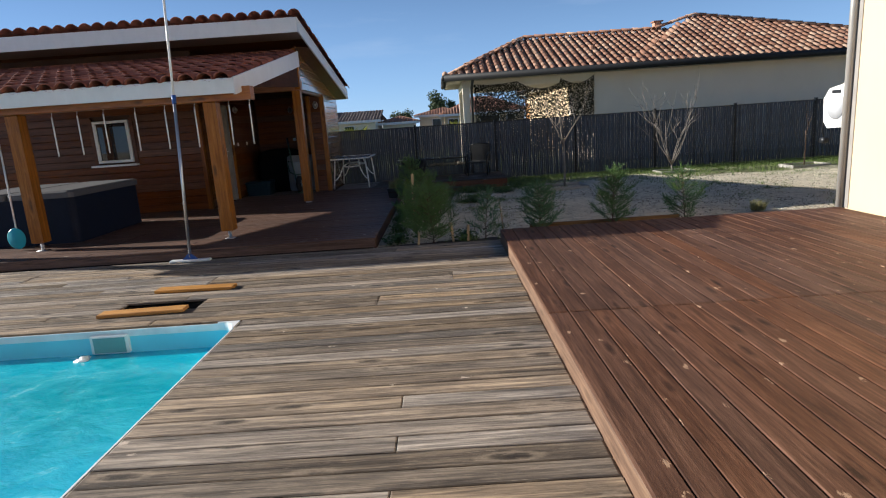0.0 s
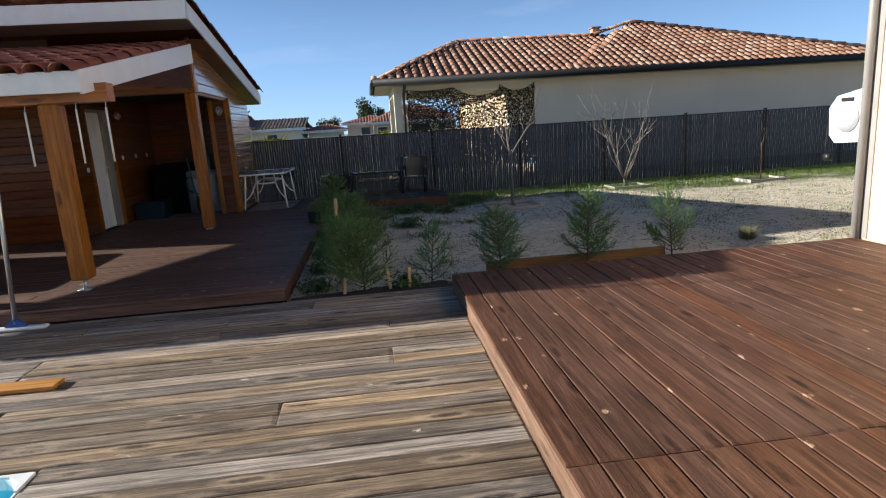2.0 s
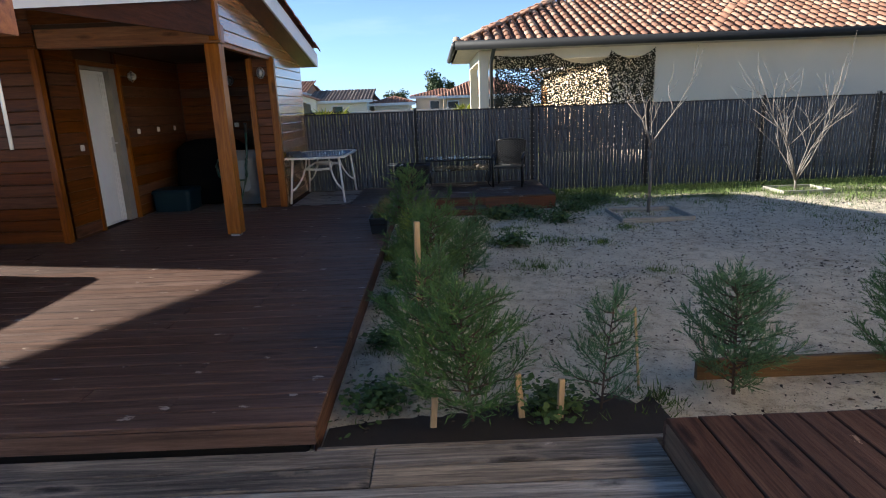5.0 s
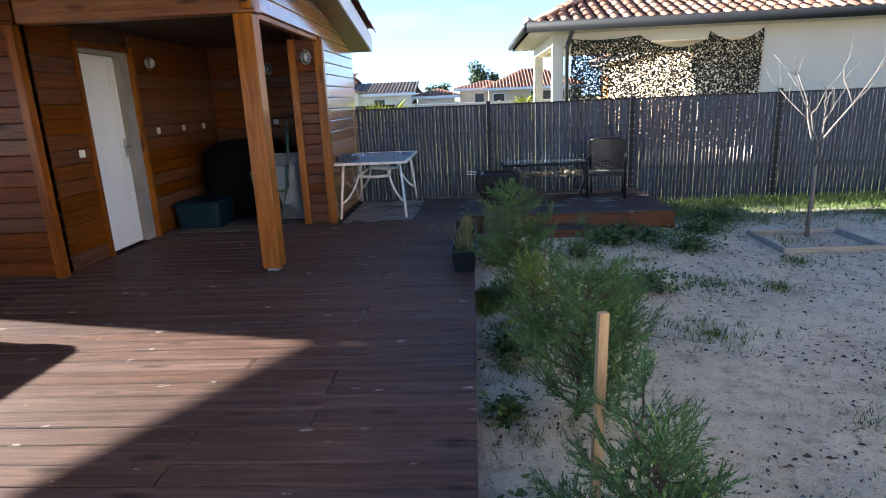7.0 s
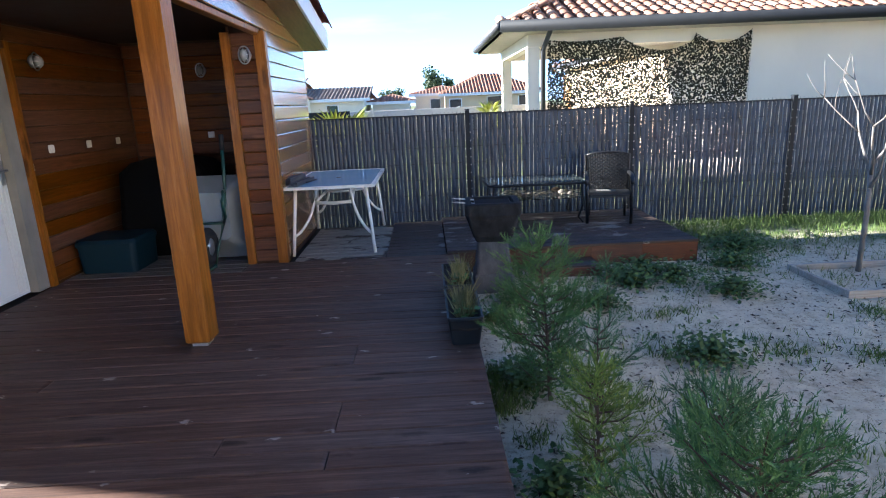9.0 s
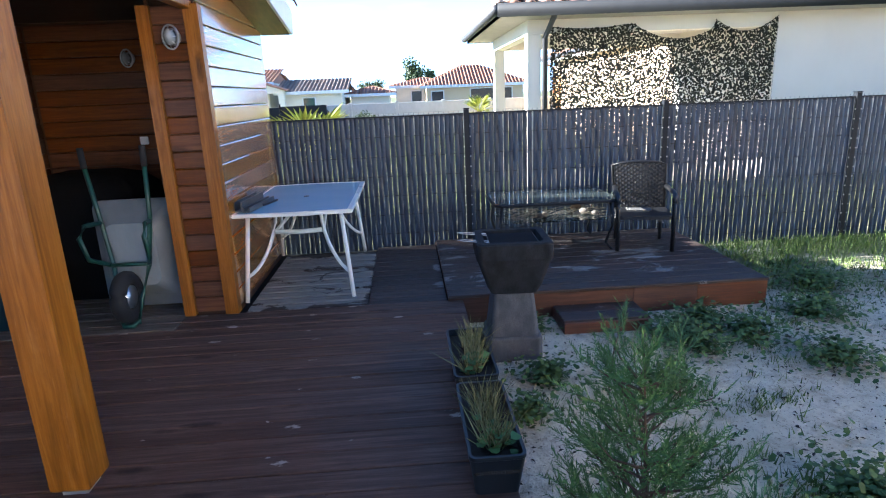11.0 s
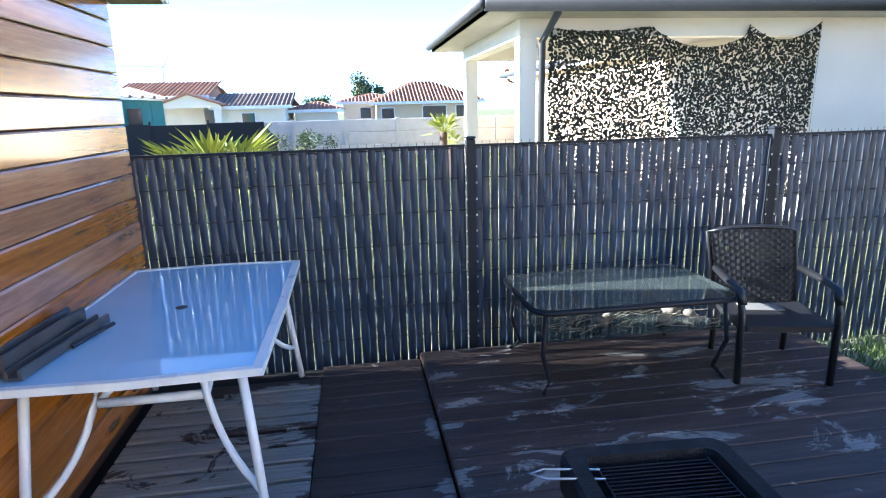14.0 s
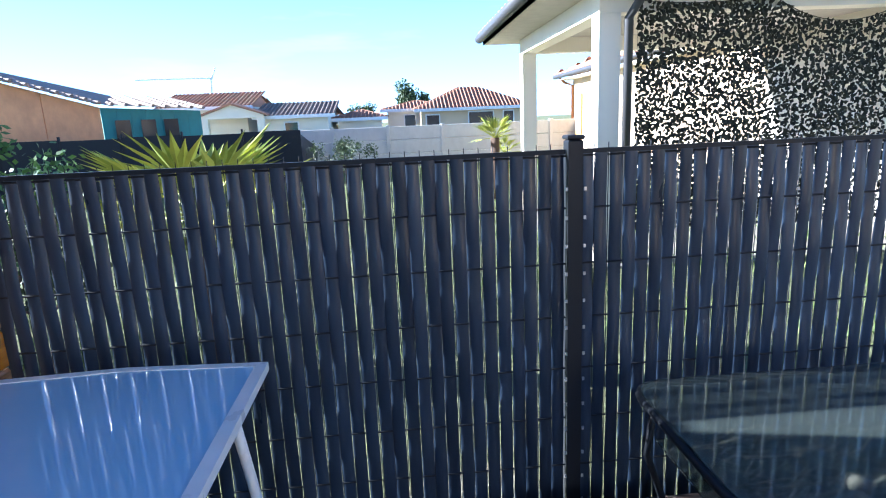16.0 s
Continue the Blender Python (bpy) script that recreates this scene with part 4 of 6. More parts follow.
s.add([(9.0, 23.6, EZ), (EX, 23.6, EZ), (EX + 3.0, 22.75, EZ + 1.4), (9.0, 22.75, EZ + 1.4)], [(0, 1, 2, 3)])
part("wing_roof", s, tile_orange, nb, smooth=True)
s = Shape()
slope_tiles(s, (5.9, EY - 0.01, EZ + 0.012), (16.5, EY - 0.01, EZ + 0.012), (9.65, 23.2, 4.74), (9.75, 23.2, 4.74))
slope_tiles(s, (16.5, EY, EZ), (16.5, 27.5, EZ), (9.75, 23.2, 4.74), (9.75, 23.2, 4.74))
part("main_roof", s, tile_orange, nb, smooth=True)


# long rear wing behind the veranda, its west wall in the sun
s = Shape()
slope_tiles(s, (4.45, 34.6, 2.86), (4.45, 23.65, 2.86), (8.6, 30.5, 4.5), (8.6, 23.65, 4.5), row=0.42)
slope_tiles(s, (12.7, 34.6, 2.86), (4.45, 34.6, 2.86), (8.6, 30.5, 4.5), (8.6, 30.5, 4.5), row=0.42)
part("rear_roof", s, tile_orange, nb, smooth=True)
part("rear_wall", Shape().box(5.2, 34.0, -0.2, 12, 34.2, NZ), beige_render, nb)
part("soffit", Shape().box(4.47, 23.62, 2.7, 5.0, 34.55, 2.74), white_paint, nb)
part("gutter", Shape().tube([(4.4, 23.65, 2.82), (4.4, 34.6, 2.82)], 0.07, 10), gutter_grey, nb, "grey gutter", True)
part("downpipe", Shape().tube([(4.42, 34.1, 2.8), (4.6, 34.1, 2.62), (4.9, 34.1, 2.5), (4.9, 34.1, -0.1)], 0.045, 10), rim_wood_y, nb, "brown downpipe", True)
part("shutter", Shape().box(4.9, 33.1, 0.3, 4.945, 33.75, 2.2, 0.01), loose_wood, nb, "orange timber shutter")


def ridge(parent, a, b, material):
    a, b = Vector(a), Vector(b)
    n = max(2, int((b - a).length / 0.38))
    s = Shape()
    m0 = (b - a).to_track_quat("Y", "Z").to_matrix().to_4x4()
    for i in range(n):
        tile_shape((b - a).length / n * 1.12, 0.12, 0.1, 0.015, 6, s, Matrix.Translation(a + (b - a) * i / n + Vector((0, 0, 0.0))) @ m0 @ pose(0, 0, 0, -2))
    return part("ridge_tiles", s, material, parent, smooth=True)


ridge(nb, (EX + 0.7, EY + 0.9, EZ + 0.36), (EX + 3.0, EY + 3.85, EZ + 1.47), tile_orange)
ridge(nb, (EX + 3.0, EY + 3.85, EZ + 1.47), (8.0, EY + 3.85, EZ + 1.47), tile_orange)
ridge(nb, (7.9, 22.4, EZ + 1.42), (9.7, 23.2, 4.8), tile_orange)
ridge(nb, (16.5, EY, EZ + 0.05), (9.7, 23.2, 4.8), tile_orange)
part("roof_vent", Shape().box(8.0, 22.6, 4.1, 8.25, 22.85, 4.55, 0.01).box(7.95, 22.55, 4.55, 8.3, 22.9, 4.6, 0.01), tile_orange, nb, "small clay vent")
part("roof_vent", Shape().tube([(5.2, 20.6, 3.4), (5.2, 20.6, 3.68)], 0.08, 10), tile_orange, nb)


# camouflage net in the veranda: scraps knotted to a mesh of strings
net = thing("camouflage_net", "dark camouflage net hung across the veranda opening", "net")
rnd = random.Random(21)
NX0, NX1, NB = 1.12, 4.93, 0.3


def net_top(u):
    for a, b, za, zb, sag in ((0.0, 0.36, 2.6, 2.62, 0.09), (0.36, 0.72, 2.6, 2.5, 0.2), (0.72, 1.0, 2.64, 2.66, 0.22)):
        if u <= b:
            q = (u - a) / (b - a)
            return za + (zb - za) * q - sag * 4 * q * (1 - q) * (0.6 if a == 0 else 1)
    return 2.6


s = Shape()
cell = 0.029
for i in range(int((NX1 - NX0) / cell)):
    for j in range(86):
        u = (i + rnd.uniform(0.1, 0.9)) / ((NX1 - NX0) / cell)
        z = net_top(u) - (j + rnd.uniform(0, 0.9)) * cell
        if z < NB or rnd.random() < 0.16:
            continue
        x = NX0 + u * (NX1 - NX0)
        yy = NY - 0.05 + 0.05 * math.sin(u * 21) * (1 - math.exp(-(net_top(u) - z))) + rnd.uniform(-0.015, 0.015)
        a, w, h = rnd.uniform(0, 3.14), rnd.uniform(0.02, 0.034), rnd.uniform(0.012, 0.022)
        ca, sa = math.cos(a), math.sin(a)
        q = [(-w, -h * 0.3), (-w * 0.2, -h), (w * 0.9, -h * 0.5), (w * 0.6, h * 0.3), (w * 0.1, h), (-w * 0.7, h * 0.7)]
        s.add([(x + p * ca - r * sa, yy + rnd.uniform(-0.012, 0.012), z + p * sa + r * ca) for p, r in q], [(0, 1, 2, 3, 4, 5)])
part("cloth", s, net_mat, net)["kind"] = "stuff"
s = Shape()
for i in range(31):
    u = i / 30
    x = NX0 + u * (NX1 - NX0)
    s.tube([(x, NY - 0.05, net_top(u)), (x, NY - 0.05, NB)], 0.002, 3, False)
for a in range(30):
    u, u2 = a / 30, (a + 1) / 30
    s.tube([(NX0 + u * (NX1 - NX0), NY - 0.05, net_top(u)), (NX0 + u2 * (NX1 - NX0), NY - 0.05, net_top(u2))], 0.005, 4, False)
part("string", s, net_mat, net)["kind"] = "stuff"


# ---------------------------------------------------------------- plants
def sprig(s, p, d, ln, rnd, w=0.007):
    """A feathery twig: a spine of short scales to both sides."""
    d = d.normalized()
    a = d.cross(Vector((rnd.uniform(-1, 1), rnd.uniform(-1, 1), rnd.uniform(-1, 1))))
    if a.length < 0.01:
        return
    a.normalize()
    n = 5
    for i in range(n):
        q = p + d * ln * i / n
        for sg in (-1, 1):
            tip = q + (d * 0.75 + a * sg * 0.6).normalized() * ln * 0.34 + Vector((0, 0, rnd.uniform(-0.006, 0.01)))
            k = len(s.v)
            side = d.cross(a) * w * 0.5 + d * w * 0.4
            s.v += [tuple(q - side), tuple(q + side), tuple(tip)]
            s.f.append((k, k + 1, k + 2))
    k = len(s.v)
    s.v += [tuple(p - a * w * 0.3), tuple(p + a * w * 0.3), tuple(p + d * ln * 1.15)]
    s.f.append((k, k + 1, k + 2))


def conifer(x, y, h, spread, dens, seed, material, label, lean=0.0, base=SOIL):
    """A young conifer: stem, upswept limbs and feathery twigs with gaps."""
    rnd = random.Random(seed)
    t = thing("conifer_shrub", label, "shrub", pose(x, y, base), group="young conifers in the bed")
    stem, fol = Shape(), Shape()
    top = Vector((lean, rnd.uniform(-0.04, 0.04), h * 0.93))
    stem.tube([(0, 0, -0.03), (lean * 0.3, 0.01, h * 0.4), tuple(top)], 0.005 + 0.0001 * dens, 6, True, 0.002)
    nb_ = int(dens)
    for i in range(nb_):
        u = 0.06 + 0.9 * (i / nb_)
        c = Vector((lean * u, 0.01 * u, h * 0.9 * u))
        az = i * 2.4 + rnd.uniform(-0.6, 0.6)
        reach = spread * (1.08 - u) ** 0.55 * rnd.uniform(0.4, 1.15) * (0.65 + 0.45 * min(1, u * 3))
        flat = Vector((math.cos(az), math.sin(az), 0))
        d = (flat + Vector((0, 0, rnd.uniform(0.15, 0.75)))).normalized()
        mid = c + d * reach * 0.55
        e = mid + (flat * 0.75 + Vector((0, 0, rnd.uniform(0.35, 1.0)))).normalized() * reach * 0.5
        stem.tube([tuple(c), tuple(mid), tuple(e)], 0.005, 4, False, 0.0015)
        m = max(5, int(reach * 46))
        for q in range(m + 1):
            w = 0.25 + 0.75 * q / m
            p = c.lerp(mid, w * 2) if w < 0.5 else mid.lerp(e, (w - 0.5) * 2)
            tang = ((mid - c) if w < 0.5 else (e - mid)).normalized()
            across = tang.cross(Vector((rnd.gauss(0, 0.5), rnd.gauss(0, 0.5), 1))).normalized() * (1 if q % 2 else -1)
            sd = (tang * 0.9 + across * (0.75 if q < m else 0.1) + Vector((0, 0, rnd.uniform(0.0, 0.35)))).normalized()
            sl_ = (0.05 + 0.32 * reach * (1.15 - w)) * rnd.uniform(0.7, 1.25)
            n = max(2, int(sl_ / 0.024))
            for z in range(n):
                sprig(fol, p + sd * sl_ * z / n, sd + Vector((rnd.gauss(0, 0.3), rnd.gauss(0, 0.3), rnd.gauss(0.08, 0.25))), rnd.uniform(0.04, 0.07), rnd, 0.0045)
    for q in range(10):
        sprig(fol, top + Vector((0, 0, -0.012 * q)), Vector((rnd.gauss(0, 0.4), rnd.gauss(0, 0.4), 1)), 0.1, rnd)
    part("stem", stem, brown_bark, t)
    part("foliage", fol, material, t)
    return t


dense = "young bushy green conifer in the sandy bed"
sparse = "thin young conifer with sparse feathery twigs"
light = "young conifer with fresh yellow green twigs"
SHRUBS = [(-0.22, 7.6, 0.76, 0.4, 58, needle, dense), (-0.46, 8.15, 0.74, 0.36, 46, needle, dense), (0.45, 7.68, 0.66, 0.26, 22, needle_blue, sparse), (1.2, 7.8, 0.72, 0.32, 60, needle_blue, dense),
          (2.16, 7.86, 0.84, 0.36, 46, needle, dense), (3.14, 7.9, 0.8, 0.34, 36, needle, sparse), (-0.36, 8.62, 0.68, 0.3, 13, needle_blue, sparse), (-0.46, 9.36, 0.84, 0.42, 64, needle, dense),
          (-0.57, 10.17, 0.66, 0.22, 40, needle_fresh, light), (-0.14, 10.12, 0.52, 0.32, 44, needle_blue, dense), (-0.6, 11.0, 1.0, 0.36, 64, needle, dense), (-0.4, 10.8, 0.58, 0.28, 18, needle_blue, sparse),
          (-0.26, 12.37, 0.55, 0.14, 9, needle_blue, sparse), (0.13, 12.31, 0.42, 0.13, 7, needle_blue, sparse)]
for i, (x, y, h, sp, dn, mt, lb) in enumerate(SHRUBS):
    conifer(x, y, h, sp, dn, 31 + i, mt, lb, 0.03 * ((i * 7) % 5 - 2))


def bare_tree(x, y, h, seed, material, label, forks=4, spread=0.9, r=0.022, bole=0.45):
    rnd = random.Random(seed)
    t = thing("bare_tree", label, "tree", pose(x, y, SOIL))
    tr, br = Shape(), Shape()
    tr.tube([(0, 0, -0.05), (0.01, 0, h * bole * 0.5), (0, 0.01, h * bole)], r, 8, True, r * 0.8)

    def grow(p, d, ln, rr, depth):
        pts = [p]
        for i in range(3):
            d = (d + Vector((rnd.gauss(0, 0.13), rnd.gauss(0, 0.13), 0.1))).normalized()
            pts.append(pts[-1] + d * ln / 3)
        br.tube([tuple(q) for q in pts], rr, 5, True, rr * 0.55)
        if depth:
            for q in range(rnd.choice((2, 2, 3))):
                a = pts[rnd.choice((2, 3))]
                grow(a, (d + Vector((rnd.gauss(0, 0.5), rnd.gauss(0, 0.5), rnd.gauss(0.15, 0.25)))).normalized(), ln * rnd.uniform(0.5, 0.75), rr * 0.55, depth - 1)

    for i in range(forks):
        az = i * 6.28 / forks + rnd.uniform(-0.5, 0.5)
        d = Vector((math.cos(az) * spread, math.sin(az) * spread, rnd.uniform(0.7, 1.3))).normalized()
        grow(Vector((0, 0, h * bole * rnd.uniform(0.7, 1.0))), d, h * (1 - bole) * rnd.uniform(0.5, 0.75), r * 0.6, 2)
    part("trunk", tr, material, t, smooth=True)
    part("crown", br, material, t, smooth=True)
    return t


bare_tree(2.6, 13.0, 2.0, 5, bark, "leafless young fruit tree in a timber edged square", 4, 0.75, 0.024, 0.5)
bare_tree(5.45, 14.3, 1.75, 8, bark, "leafless pale many-stemmed shrub near the fence", 9, 0.5, 0.02, 0.12)
bare_tree(8.3, 13.75, 1.35, 12, brown_bark, "thin leafless sapling in a timber edged square", 1, 0.25, 0.016, 0.6)


def tree_box(x, y, w, d, label):
    t = thing("planter_frame", label, "planter frame", pose(x, y, SOIL))
    for a in ((-w / 2, -d / 2, w / 2, -d / 2 + 0.03), (-w / 2, d / 2 - 0.03, w / 2, d / 2), (-w / 2, -d / 2 + 0.031, -w / 2 + 0.03, d / 2 - 0.031), (w / 2 - 0.03, -d / 2 + 0.031, w / 2, d / 2 - 0.031)):
        part("side", Shape().box(a[0], a[1], -0.06, a[2], a[3], 0.055, 0.004), crate_wood, t)
    return t


tree_box(2.5, 12.72, 0.95, 0.8, "low square frame of raw boards round a tree")
tree_box(5.5, 14.3, 0.8, 0.6, "low square frame of raw boards round a shrub")
tree_box(8.3, 13.75, 0.85, 0.6, "low square frame of raw boards round a sapling")


def tuft(s, x, y, z, n, h, r, rnd):
    for _ in range(n):
        a, q = rnd.uniform(0, 6.28), r * math.sqrt(rnd.random())
        bx, by = x + q * math.cos(a), y + q * math.sin(a)
        hh, w = h * rnd.uniform(0.4, 1.0), rnd.uniform(0.003, 0.006)
        lx, ly = rnd.gauss(0, 0.4) * hh, rnd.gauss(0, 0.4) * hh
        b = rnd.uniform(0, 3.14)
        k = len(s.v)
        s.v += [(bx - w * math.cos(b), by - w * math.sin(b), z), (bx + w * math.cos(b), by + w * math.sin(b), z), (bx + lx, by + ly, z + hh)]
        s.f.append((k, k + 1, k + 2))


rnd = random.Random(77)
s = Shape()
for x, y, r in [(-0.7, 7.9, 0.25), (-0.75, 8.5, 0.25), (-0.7, 9.2, 0.25), (-0.72, 9.9, 0.25), (-0.75, 10.6, 0.22), (-0.7, 11.4, 0.25), (-0.65, 12.3, 0.2), (-0.1, 10.9, 0.3), (0.3, 11.5, 0.4), (0.6, 10.4, 0.4), (0.9, 12.9, 0.5), (0.5, 12.2, 0.35),
                (1.3, 13.2, 0.35), (1.8, 13.5, 0.4), (0.15, 12.9, 0.35), (0.9, 9.3, 0.3), (1.7, 10.1, 0.3), (0.2, 7.7, 0.25), (0.8, 7.8, 0.2), (1.0, 11.5, 0.3), (-0.55, 13.35, 0.18), (-0.95 + 0.15, 13.0, 0.15), (1.5, 11.3, 0.25), (2.0, 12.0, 0.3), (0.7, 8.6, 0.25)]:
    for _ in range(int(34 * r * 4)):
        a, q = rnd.uniform(0, 6.28), r * abs(rnd.gauss(0, 0.6))
        px, py = x + q * math.cos(a), y + q * math.sin(a)
        if px < -0.93 or (py > 13.55 and px < 1.45):
            continue
        tuft(s, px, py, SOIL - 0.01, 6, 0.07, 0.06, rnd)
for _ in range(2600):
    px, py = -0.93 + abs(rnd.gauss(0, 0.16)), rnd.uniform(7.5, 13.3)
    if noise.noise((px, py * 1.4, 9)) > 0.14:
        tuft(s, px, py, SOIL - 0.01, 6, 0.08, 0.05, rnd)
for _ in range(4200):
    px, py = rnd.uniform(1.5, 13.5), 15.4 - abs(rnd.gauss(0, 0.95)) - 0.02
    if py < 7.4:
        continue
    tuft(s, px, py, SOIL - 0.01, 7, 0.1, 0.09, rnd)
for _ in range(2600):
    px, py = rnd.uniform(4.4, 13.5), rnd.uniform(8.0, 15.0)
    if noise.noise((px * 0.9, py * 0.9, 3)) < 0.0:
        continue
    tuft(s, px, py, SOIL - 0.01, 6, 0.07, 0.1, rnd)
W_PATCH = [(0.45, 13.1, 0.22), (0.75, 13.3, 0.25), (0.5, 12.9, 0.3), (0.95, 13.05, 0.25), (1.25, 12.6, 0.3), (1.6, 13.3, 0.3), (-0.5, 13.35, 0.16), (-0.75, 12.2, 0.14), (-0.55, 12.6, 0.2), (-0.7, 11.2, 0.2), (-0.75, 10.2, 0.16), (-0.8, 9.4, 0.12), (-0.75, 8.6, 0.14), (0.5, 11.4, 0.25), (0.1, 12.4, 0.2), (2.0, 13.9, 0.4), (0.2, 7.7, 0.2), (-0.7, 7.8, 0.2)]
w_ = Shape()
for x, y, r in W_PATCH:
    for _ in range(int(3000 * r)):
        a, q = rnd.uniform(0, 6.28), r * abs(rnd.gauss(0, 0.6))
        px, py = x + q * math.cos(a), y + q * math.sin(a)
        if px < -0.93 or (py > 13.55 and px < 1.45):
            continue
        z, lr, a = SOIL + rnd.uniform(0.0, 0.12), rnd.uniform(0.008, 0.018), rnd.uniform(0, 6.28)
        tx, ty = rnd.gauss(0, 0.4), rnd.gauss(0, 0.4)
        w_.add([(px + lr * (1.5 if i == 0 else 1) * math.cos(a + i * 1.257), py + lr * math.sin(a + i * 1.257), z + lr * (tx * math.cos(a + i * 1.257) + ty * math.sin(a + i * 1.257))) for i in range(5)], [(0, 1, 2, 3, 4)])
tagged(part("weeds", w_, weed_mat), "low leafy green weeds in clumps on the sand", "weeds", kind="stuff")
l_ = Shape()
for _ in range(17000):
    px, py = rnd.uniform(-0.93, 7.0), rnd.uniform(7.4, 14.6)
    if py > 13.5 and px < 1.45 or noise.noise((px * 1.1, py * 1.1, 7)) < rnd.uniform(-0.5, 0.35):
        continue
    a, lr = rnd.uniform(0, 6.28), rnd.uniform(0.004, 0.022)
    z = SOIL + 0.035 * noise.noise((px * 0.8, py * 0.8, 0.3)) + 0.02 * noise.noise((px * 2.3, py * 2.3, 5.0)) + 0.006
    l_.add([(px + lr * math.cos(a), py + lr * math.sin(a), z), (px - lr * 0.4 * math.sin(a), py + lr * 0.4 * math.cos(a), z + rnd.uniform(0.002, 0.012)), (px - lr * math.cos(a), py - lr * math.sin(a), z), (px + lr * 0.4 * math.sin(a), py - lr * 0.4 * math.cos(a), z + rnd.uniform(-0.003, 0.008))], [(0, 1, 2, 3)])
tagged(part("leaf_litter", l_, mulch), "dark bits of leaf litter scattered on the sand", "litter", kind="stuff")
m_ = Shape()
for i in range(34):
    for j in range(2):
        m_.v.append((-0.94 + 0.0515 * i, 7.365 if j == 0 else 7.82 + 0.12 * noise.noise((i * 0.4, 2, 1)), SOIL + (0.03 if j == 0 else -0.012)))
for i in range(33):
    m_.f.append((2 * i, 2 * i + 2, 2 * i + 3, 2 * i + 1))
tagged(part("soil_bed", m_, soil), "dark damp soil along the deck's end", "soil", kind="stuff")
tagged(part("grass", s, grass_mat), "low green grass and weeds on the sand", "grass", kind="stuff")
s = Shape()
tuft(s, 4.4, 8.45, SOIL, 260, 0.2, 0.08, rnd)
for _ in range(500):
    tuft(s, rnd.uniform(4.0, 13), rnd.uniform(8.5, 14.5), SOIL - 0.01, 5, 0.06, 0.1, rnd)
tagged(part("dry_grass", s, dry_grass), "dry yellow grass tufts", "grass", kind="stuff")

tagged(part("garden_kerb", Shape().box(1.08, 7.98, SOIL - 0.05, 3.1, 8.015, 0.055, 0.004), kerb_wood), "yellowed board edging the sandy bed", "kerb board")


def stake(x, y, h, w, lean, label):
    t = part("garden_stake", Shape().box(-w / 2, -w / 3, -0.05, w / 2, w / 3, h, 0.003), stake_wood, at=pose(x, y, SOIL, lean[0], lean[1], 15))
    return tagged(t, label, "stake", "stakes in the bed")


stake(-0.51, 8.68, 0.83, 0.036, (0, 1.0), "pale flat timber stake in the bed")
stake(0.03, 7.62, 0.26, 0.03, (3, -6), "short pale timber stake in the bed")
stake(-0.42, 7.55, 0.17, 0.03, (-3, 6), "short pale timber stake in the bed")
stake(0.22, 7.6, 0.22, 0.03, (0, 2), "short pale timber stake in the bed")
stake(0.72, 7.9, 0.5, 0.012, (4, -8), "thin cane beside a conifer")
# ---------------------------------------------------------------- things by the pool
def loose_plank(x, y, ln, rz, label, z=0.0, wd=0.14, rx=0):
    p = part("loose_plank", Shape().box(-ln / 2, -wd / 2, 0, ln / 2, wd / 2, 0.03, 0.004), loose_wood, at=pose(x, y, z + 0.003, rx, 0, rz))
    return tagged(p, label, "plank", "loose planks by the hatch")


loose_plank(-2.58, 5.83, 0.78, -2, "orange plank lying loose on the grey deck")
loose_plank(-2.76, 5.13, 0.74, 3, "orange plank lying loose beside the open hatch")

brush = thing("pool_brush", "long aluminium pole with a white pool brush on the deck", "pool brush", pose(-3.22, 7.22, 0.0))
pole = part("pole", Shape().tube([(0, 0, 0.06), (0.02, 0.2, 1.95)], 0.019, 10), alu, brush, "telescopic aluminium pole", True)
part("inner_pole", Shape().tube([(0.02, 0.2, 1.95), (0.04, 0.32, 3.2)], 0.015, 10), white_metal, brush, "white upper pole", True)
part("lock_collar", Shape().tube([(0.0193, 0.195, 1.9), (0.021, 0.207, 2.0)], 0.026, 12), blue_plastic, pole, "blue locking collar", True)
part("brush_head", Shape().box(-0.25, -0.04, 0.002, 0.25, 0.04, 0.035, 0.012), white_plastic, brush, "white brush head")
part("bracket", Shape().prism([(-0.09, 0.036), (0.09, 0.036), (0.025, 0.1), (-0.025, 0.1)], -0.015, 0.015, "y"), blue_plastic, brush, "blue bracket")

net_ = thing("pool_scoop", "turquoise leaf scoop on a thin white pole", "pool scoop", pose(-6.0, 8.2, DECK))
part("scoop", Shape().rings([[(0.13 * math.cos(a) * f, -0.03 - 0.04 * (1 - f), 0.17 + 0.15 * math.sin(a) * f) for a in [6.2832 * q / 16 for q in range(16)]] for f in (1.0, 0.97, 0.6, 0.1)]), teal_plastic, net_, "turquoise plastic scoop", True)
part("pole", Shape().tube([(0, 0, 0.28), (-0.05, 0.1, 1.55)], 0.012, 8), white_metal, net_, "", True)

tub = thing("hot_tub", "dark navy hot tub with a grey folding cover under the porch", "hot tub")
part("cabinet", Shape().rings([rrect(-7.25, 8.55, -5.38, 10.42, 0.1, z) for z in (DECK, 0.78)]), navy, tub, "dark navy side panels")
for x0, x1 in ((-7.27, -6.33), (-6.31, -5.36)):
    part("cover", Shape().rings([rrect(x0, 8.53, x1, 10.44, 0.08, z) for z in (0.785, 0.86)] + [rrect(x0 + 0.03, 8.56, x1 - 0.03, 10.41, 0.07, 0.885)]), tub_cover, tub, "grey vinyl cover half")

